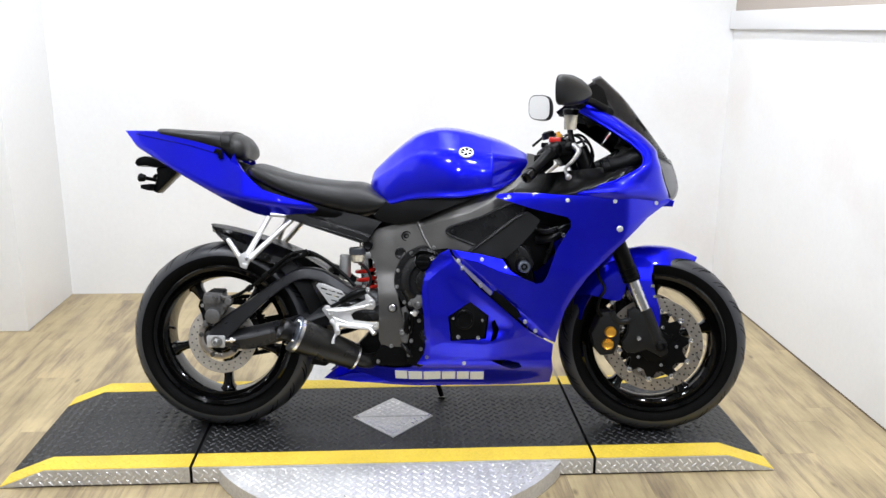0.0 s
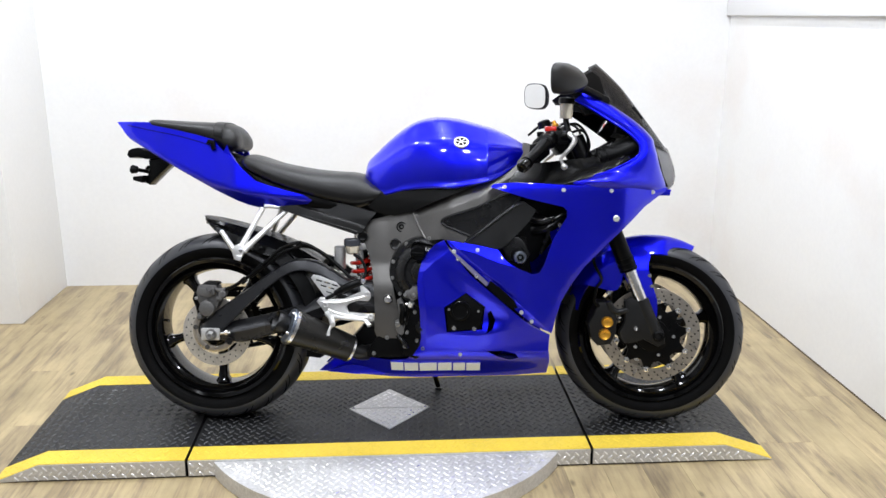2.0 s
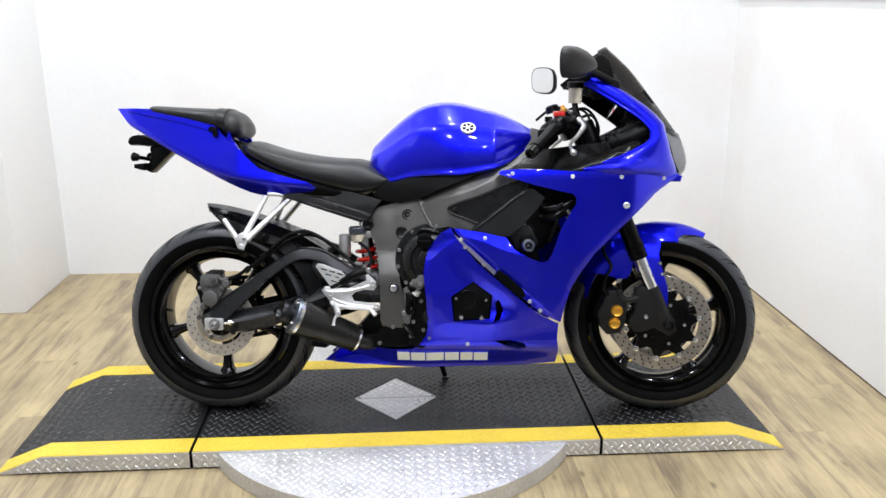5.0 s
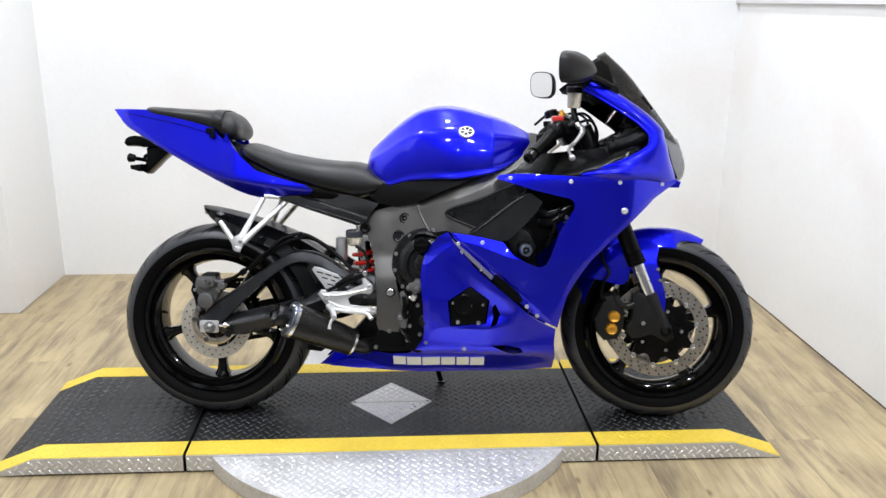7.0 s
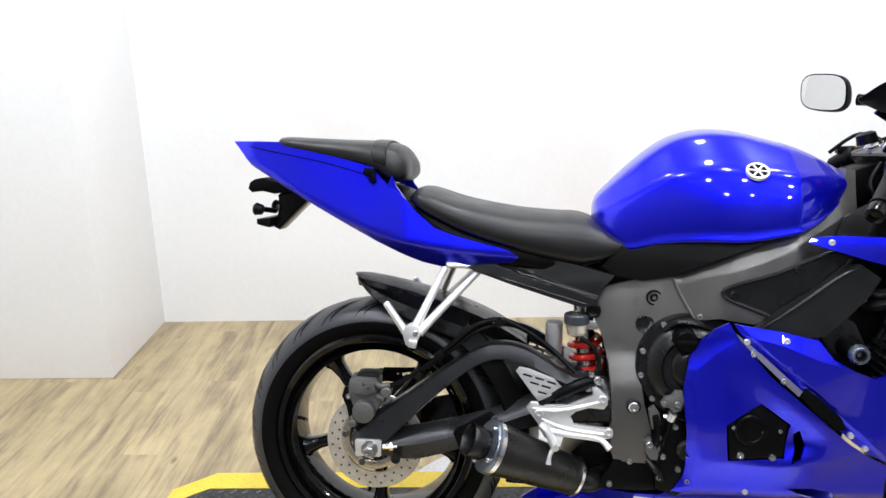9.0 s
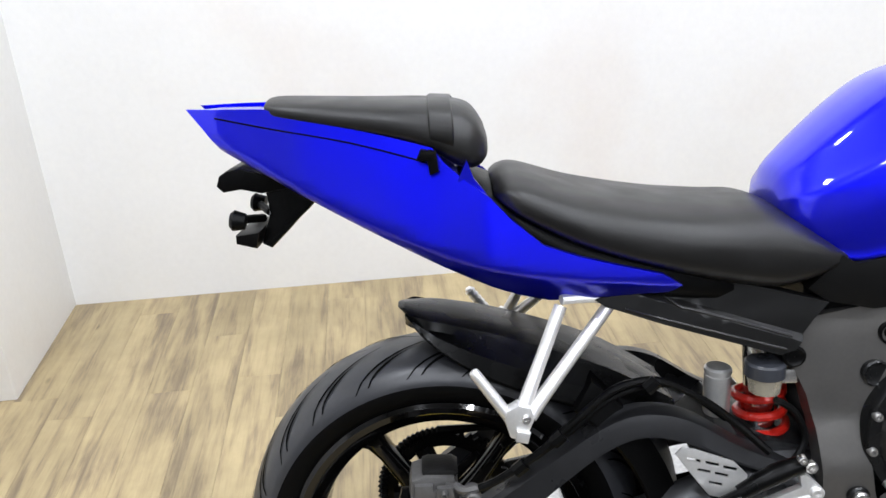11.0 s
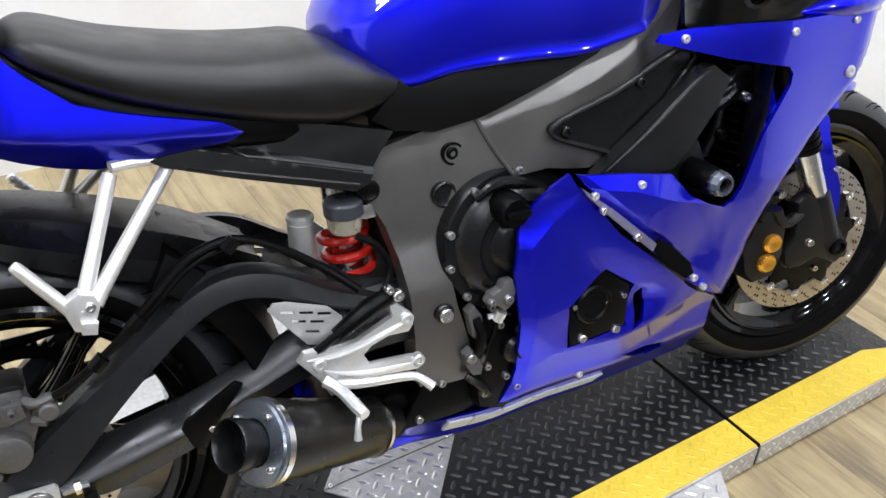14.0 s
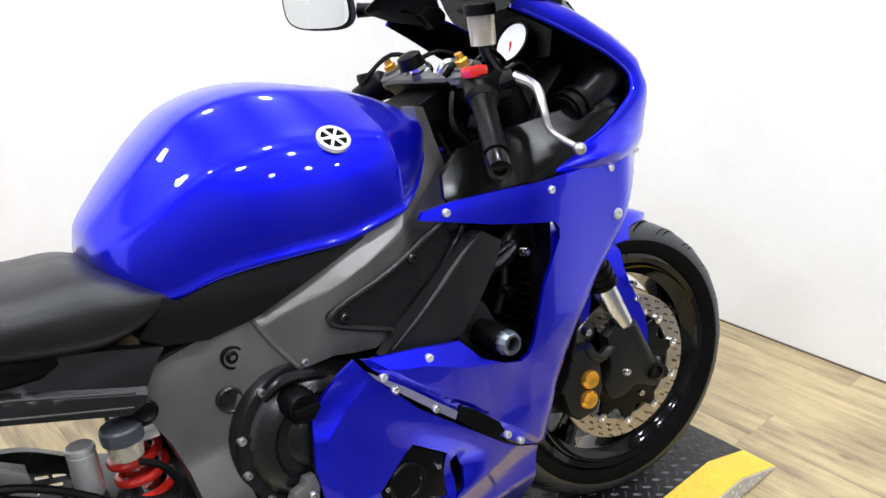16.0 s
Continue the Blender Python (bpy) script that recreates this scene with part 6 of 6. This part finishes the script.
for sgn in (-1, 1):
    fk = empty("fork_leg", parent=bike)
    off = Vector((0, sgn * .105, 0))
    for name, a, b, r, m_, lab in (("upper_tube", -.20, .245, .0255, SATIN, "black fork tube"), ("inner_tube", .225, .365, .0205, STEEL, "chrome inner fork tube"),
                                   ("lower_clamp", .345, .48, .024, DARKCAST, "grey fork foot")):
        bm = bmesh.new()
        lathe(bm, [(a, .0005), (a, r * .94), (a + .006, r), (b - .006, r), (b, r * .94), (b, .0005)], F0 + off, fd, 24)
        part(name, bm, m_, fk, lab)
    for a in (.205, .222, .238):
        bm = bmesh.new()
        lathe(bm, [(a, .0255), (a, .0275), (a + .009, .0275), (a + .009, .0255)], F0 + off, fd, 24, True)
        part("collar", bm, BLACK, fk)
    bm = bmesh.new()
    slab(bm, [(1.285, .395), (1.305, .41), (1.355, .375), (1.405, .30), (1.41, .265), (1.39, .252), (1.345, .275), (1.31, .262), (1.288, .262), (1.274, .278), (1.270, .30), (1.278, .31), (1.287, .33)], *sorted((sgn * .10, sgn * .125)), 0.007)
    part("fork_bracket", bm, DARKCAST, fk, "grey caliper bracket on the fork foot")
    bolt("pinch_bolt", fk, (1.318, sgn * .127, .312), .008, .006, STEEL, (0, sgn, 0))
    bm = bmesh.new()
    lathe(bm, [(.09, .017), (.132, .017), (.134, .012), (.126, .010), (.126, .0005)], (1.386, 0, .288), (0, sgn, 0), 24)
    part("axle_end", bm, SATIN, fk)
    ca = empty("front_caliper", parent=bike)
    bm = bmesh.new()
    slab(bm, [(1.175, .32), (1.19, .355), (1.205, .392), (1.235, .395), (1.262, .372), (1.262, .30), (1.245, .258), (1.205, .252), (1.185, .275)], *sorted((sgn * .068, sgn * .128)), 0.008)
    part("caliper_body", bm, DARKCAST, ca, "dark grey front brake caliper")
    for x, z in ((1.224, .330), (1.217, .291)):
        bm = bmesh.new()
        lathe(bm, [(.12, .018), (.133, .018), (.137, .015), (.134, .008), (.134, .0005)], (x + .008, 0, z), (0, sgn, 0), 24)
        part("piston_cap", bm, GOLD, ca, "gold anodised piston cap")
    bm = bmesh.new()
    tube(bm, [(1.235, sgn * .125, .395), (1.25, sgn * .125, .368), (1.272, sgn * .122, .362), (1.30, sgn * .115, .372)], .010, 10, 3)
    part("caliper_bridge", bm, DARKCAST, ca)
    bm = bmesh.new()
    tube(bm, [(1.205, sgn * .128, .38), (1.19, sgn * .14, .40), (1.195, sgn * .145, .44), (1.21, sgn * .14, .47), (1.19, sgn * .12, .52), (1.20, sgn * .09, .60)], .005, 8, 5)
    part("brake_line", bm, BLACK, ca)
    bolt("banjo_bolt", ca, (1.235, sgn * .13, .425), .008, .006, STEEL, (0, sgn, 0))
    VIEW_FIT[0] = False
    fdz = brake_disc("front_brake_disc", FW, FW.y + sgn * .080, .147, .109, bike, ((.117, 0), (.127, .33), (.138, .66)), "drilled front brake disc", 30)
    for k in range(10):
        a = 2 * math.pi * (k + .3) / 10
        dd = Vector((math.cos(a), 0, math.sin(a)))
        bm = bmesh.new()
        lathe(bm, [(-.006, .009), (.006, .009), (.007, .004), (.004, .0005)], FW + dd * .109 + Vector((0, sgn * .080, 0)), (0, sgn, 0), 12)
        part("disc_button", bm, STEEL, fdz, "bright disc button")
    bm = bmesh.new()
    star = []
    for k in range(40):
        a = 2 * math.pi * (k + .5) / 40 + 2 * math.pi * .3 / 10
        r = .103 if k % 4 in (3, 0) else .084
        star.append((FW.x + r * math.cos(a), FW.z + r * math.sin(a)))
    slab(bm, star, FW.y + sgn * .076, FW.y + sgn * .083, .001)
    lathe(bm, [(.05, .055), (.09, .05), (.094, .03), (.094, .0005)], FW, (0, sgn, 0), 32)
    part("disc_carrier", bm, SATIN, fdz, "black disc carrier")
    for k in range(5):
        a = 2 * math.pi * k / 5
        bolt("carrier_bolt", fdz, FW + Vector((.062 * math.cos(a), sgn * .086, .062 * math.sin(a))), .0065, .006, STEEL, (0, sgn, 0))
    VIEW_FIT[0] = True

VIEW_FIT[0] = False
bm = bmesh.new()
rings = []
for ang, hw, lift in ((64, .010, .014), (68, .034, .015), (75, .054, .017), (85, .068, .018), (100, .074, .018), (118, .076, .017), (136, .074, .014), (152, .070, .009), (163, .064, .003)):
    a = radians(ang)
    dd = Vector((math.cos(a), 0, math.sin(a)))
    outer, inn = [], []
    for k in range(-7, 8):
        v = k / 7
        r = FS + .002 + lift - .055 * abs(v) ** 2.6
        outer.append(FW + dd * r + Vector((0, hw * (v - .06 * v ** 3), 0)))
        inn.append(FW + dd * (r - .004) + Vector((0, (hw - .004) * (v - .06 * v ** 3), 0)))
    rings.append(outer + inn[::-1])
cols = [spline([r[k] for r in rings], 3) for k in range(len(rings[0]))]
loft(bm, [[c[i] for c in cols] for i in range(len(cols[0]))])
mg = part("front_mudguard", bm, BLUE, bike, "blue front mudguard with a pointed tip", 50)
for sgn in (-1, 1):
    bm = bmesh.new()
    shell(bm, rounded([(1.255, .548), (1.268, .520), (1.283, .480), (1.303, .430), (1.331, .377), (1.352, .343), (1.360, .36), (1.359, .407), (1.350, .441), (1.341, .474), (1.333, .507), (1.340, .548), (1.30, .566)], 4),
          lambda x, z: interp(z, [.34, .42, .50, .535, .57], [.118, .116, .104, .086, .060]), sgn, .004, step=.013)
    part("mudguard_stay", bm, BLUE, mg, "blue blade down the fork leg", 50)
    bm = bmesh.new()
    shell(bm, rounded([(1.088, .415), (1.113, .4385), (1.146, .447), (1.183, .441), (1.245, .434), (1.262, .50), (1.245, .560), (1.197, .540), (1.151, .503), (1.112, .456)], 4),
          lambda x, z: interp(math.hypot(x - FW.x, z - FW.z), [.17, .22, .26, .295, .32], [.094, .093, .090, .074, .050]), sgn, .004, step=.013)
    part("mudguard_rear_wing", bm, BLUE, mg, "blue rear wing of the mudguard", 50)
    for x, z in ((1.346, .484), (1.354, .452)):
        bolt("stay_bolt", mg, (x - .012, sgn * .118, z), .006, .005, STEEL, (0, sgn, 0))
VIEW_FIT[0] = True

# the front end is sheared sideways, as if steered, to fit the camera's view
for ob in [o for o in bpy.data.objects if o not in standing] + list(front.children) + [c for o in front.children for c in o.children]:
    if ob.type == "MESH":
        for v in ob.data.vertices:
            v.co.y -= 0.12 * (v.co.x - 1.375 + (v.co.z - .29) * .445)

# handlebars and controls
bm = bmesh.new()
slab(bm, [(1.05, .919), (1.065, .926), (1.09, .922), (1.095, .912), (1.07, .902), (1.05, .908)], -.115, .115, 0.006)
part("top_yoke", bm, CALIPER, bike, "dull grey fork top yoke")
bm = bmesh.new()
slab(bm, [(1.04, .912), (1.10, .912), (1.13, .86), (1.09, .85)], -.09, .09, 0.006)
part("steering_stem", bm, BLACK, bike, "black steering stem and brackets")
for sgn in (-1, 1):
    bm = bmesh.new()
    lathe(bm, [(-.012, .026), (.006, .026), (.009, .022), (.010, .016), (.014, .016), (.015, .0005)], (1.075, sgn * .105, .922), (-.38, 0, 1), 24)
    fcap = part("fork_cap", bm, CALIPER, bike, "grey fork top cap")
    bm = bmesh.new()
    lathe(bm, [(.013, .0105), (.023, .0105), (.025, .007), (.034, .006), (.035, .0005)], (1.075, sgn * .105, .922), (-.38, 0, 1), 16)
    part("adjuster", bm, GOLD, fcap, "gold damping adjuster")
    hb = empty("clip_on_bar", parent=bike)
    p0, p1 = Vector((1.075, sgn * .125, .922)), Vector((.962, sgn * .285, .830))
    bm = bmesh.new()
    tube(bm, [p0, p0.lerp(p1, .5), p1], .011, 12, 1)
    part("bar", bm, SATIN, hb)
    bm = bmesh.new()
    lathe(bm, [(0, .0005), (0, .0185), (.006, .021), (.012, .0175), (.118, .0165), (.124, .0185), (.128, .0185), (.128, .0005)], p0.lerp(p1, .38), p1 - p0, 20)
    part("grip", bm, BLACK, hb, "black rubber grip")
    bm = bmesh.new()
    e = (p1 - p0).normalized()
    lathe(bm, [(-.004, .0005), (-.004, .016), (.012, .0175), (.026, .016), (.028, .009), (.022, .008), (.022, .0005)], p1, e, 18)
    part("bar_end", bm, PANEL, hb, "dark bar end weight")
    bm = bmesh.new()
    c = p0.lerp(p1, .2)
    lathe(bm, [(-.035, .019), (-.03, .024), (.03, .025), (.038, .019)], c, e, 16)
    box(bm, c.x - .015, c.x + .045, c.y - .02, c.y + .02, c.z - .02, c.z + .02, .006)
    sw = part("switch_block", bm, BLACK, hb, "black switch housing")
    bm = bmesh.new()
    box(bm, c.x - .022, c.x + .012, c.y - .012, c.y + .012, c.z + .018, c.z + .034, .004)
    part("kill_switch", bm, RED if sgn < 0 else BLACK, sw, "red rocker switch" if sgn < 0 else "black switch")
    bm = bmesh.new()
    q0 = Vector((1.10, sgn * .18, .912))
    tube(bm, [c + Vector((.02, 0, 0)), q0], .015, 10, 1)
    part("lever_perch", bm, SATIN, hb)
    bm = bmesh.new()
    tube(bm, [q0, (1.112, sgn * .21, .895), (1.09, sgn * .245, .868), (1.062, sgn * .285, .845), (1.064, sgn * .328, .825)], .006, 10, 5, [.010, .0085, .006, .0048, .005])
    bmesh.ops.create_icosphere(bm, subdivisions=2, radius=.0095, matrix=Matrix.Translation((1.064, sgn * .333, .823)))
    part("lever", bm, WORNSTEEL, hb, "grey alloy hand lever with a ball end")

bm = bmesh.new()
lathe(bm, [(0, .020), (.010, .020), (.013, .016), (.022, .014), (.024, .0005)], (1.068, 0, .918), (-.38, 0, 1), 6)
part("steering_nut", bm, STEEL, bike, "bright steering head nut")
for yy, xx, zz in ((-.055, 1.06, .925), (.05, 1.062, .925), (-.08, 1.052, .92)):
    bm = bmesh.new()
    tube(bm, [(xx, yy, zz), (xx + .008, yy - .01, zz + .014), (xx + .03, yy - .015, zz + .012)], .0055, 8, 3)
    part("cable_ferrule", bm, STEEL if yy > -.07 else BLACK, bike, "metal cable end at the yoke")
fc = empty("brake_fluid_cup", parent=bike)
bm = bmesh.new()
lathe(bm, [(0, .0005), (0, .019), (.045, .021), (.046, .0005)], (1.098, -.125, .960), (0.05, 0, 1), 24)
part("cup", bm, FLUID, fc, "translucent fluid cup")
bm = bmesh.new()
lathe(bm, [(0, .024), (.016, .024), (.019, .021), (.019, .0005)], (1.100, -.125, 1.005), (0.05, 0, 1), 24)
part("cap", bm, BLACK, fc, "black screw cap")
bm = bmesh.new()
tube(bm, [(1.098, -.125, .960), (1.10, -.13, .94), (1.11, -.14, .91)], .009, 8, 3)
part("outlet", bm, SATIN, fc)
bm = bmesh.new()
lathe(bm, [(0, .022), (.02, .02), (.024, .012), (.024, .0005)], (1.05, 0, .935), (-.3, 0, 1), 20)
part("ignition_lock", bm, SATIN, bike, "dark ignition lock")

# instrument cluster
ic = empty("instrument_cluster", parent=bike)
back = Vector((-.83, 0, .55)).normalized()
bm = bmesh.new()
slab(bm, [(1.25, .915), (1.27, .985), (1.31, 1.0), (1.34, .96), (1.31, .90)], -.10, .10, 0.012)
part("housing", bm, BLACK, ic, "black instrument housing")
gcn = Vector((1.242, -.03, .938))
bm = bmesh.new()
lathe(bm, [(-.02, .040), (.012, .040), (.014, .037), (.008, .034)], gcn, back, 36)
part("dial_bezel", bm, BLACK, ic)
bm = bmesh.new()
lathe(bm, [(.004, .0355), (.009, .0355), (.009, .0005)], gcn, back, 36)
dial = part("dial", bm, DIAL, ic, "white rev counter face")
bm = bmesh.new()
tube(bm, [gcn + back * .011, gcn + back * .011 + Vector((-.012, -.004, -.030))], .0022, 6, 1)
part("needle", bm, RED, dial)
# cables
for pts in ([(1.07, -.10, .92), (1.13, -.10, .945), (1.17, -.09, .90), (1.16, -.08, .83)], [(1.08, -.14, .90), (1.14, -.15, .925), (1.165, -.15, .88), (1.15, -.14, .82)],
            [(1.06, .05, .93), (1.12, .03, .95), (1.16, .0, .92), (1.15, -.02, .85)], [(1.03, -.12, .90), (1.0, -.15, .86), (1.02, -.16, .82)], [(1.0, .1, .92), (1.06, .08, .96), (1.12, .06, .93)]):
    bm = bmesh.new()
    tube(bm, pts, .0042, 8, 5)
    part("cable", bm, BLACK, bike, "black control cable")

# inner bracing of the nose, dark behind the instruments
bm = bmesh.new()
slab(bm, [(1.20, .80), (1.33, .82), (1.365, .90), (1.30, .97), (1.285, .90), (1.22, .84)], -.095, .095, 0.004)
part("fairing_stay", bm, BLACK, bike)

# side stand on the far side
bm = bmesh.new()
tube(bm, [(.60, .11, .30), (.66, .17, .16), (.69, .215, .045)], .009, 10, 1)
box(bm, .678, .702, .207, .226, .034, .040, .002)
part("side_stand", bm, SATIN, bike, "black side stand leg")


# ---- floor planks ----
PW, PL = 0.118, 0.95
plank_mesh = None
bm = bmesh.new()
box(bm, -PW / 2 + .0003, PW / 2 - .0003, -PL / 2 + .0003, PL / 2 - .0003, -0.0035, 0.0)
plank_mesh = bpy.data.meshes.new("plank")
bmesh.ops.recalc_face_normals(bm, faces=bm.faces)
bm.to_mesh(plank_mesh)
bm.free()
plank_mesh.materials.append(PLANK)
rng = random.Random(5)
x = XL - 0.05
while x < XR + PW:
    y = -0.91 - rng.random() * PL
    while y < YB + PL / 2:
        ob = new("plank", plank_mesh)
        ob.parent = FLOOR
        ob.matrix_basis = pose(x + PW / 2, y + PL / 2, 0)
        y += PL
    x += PW
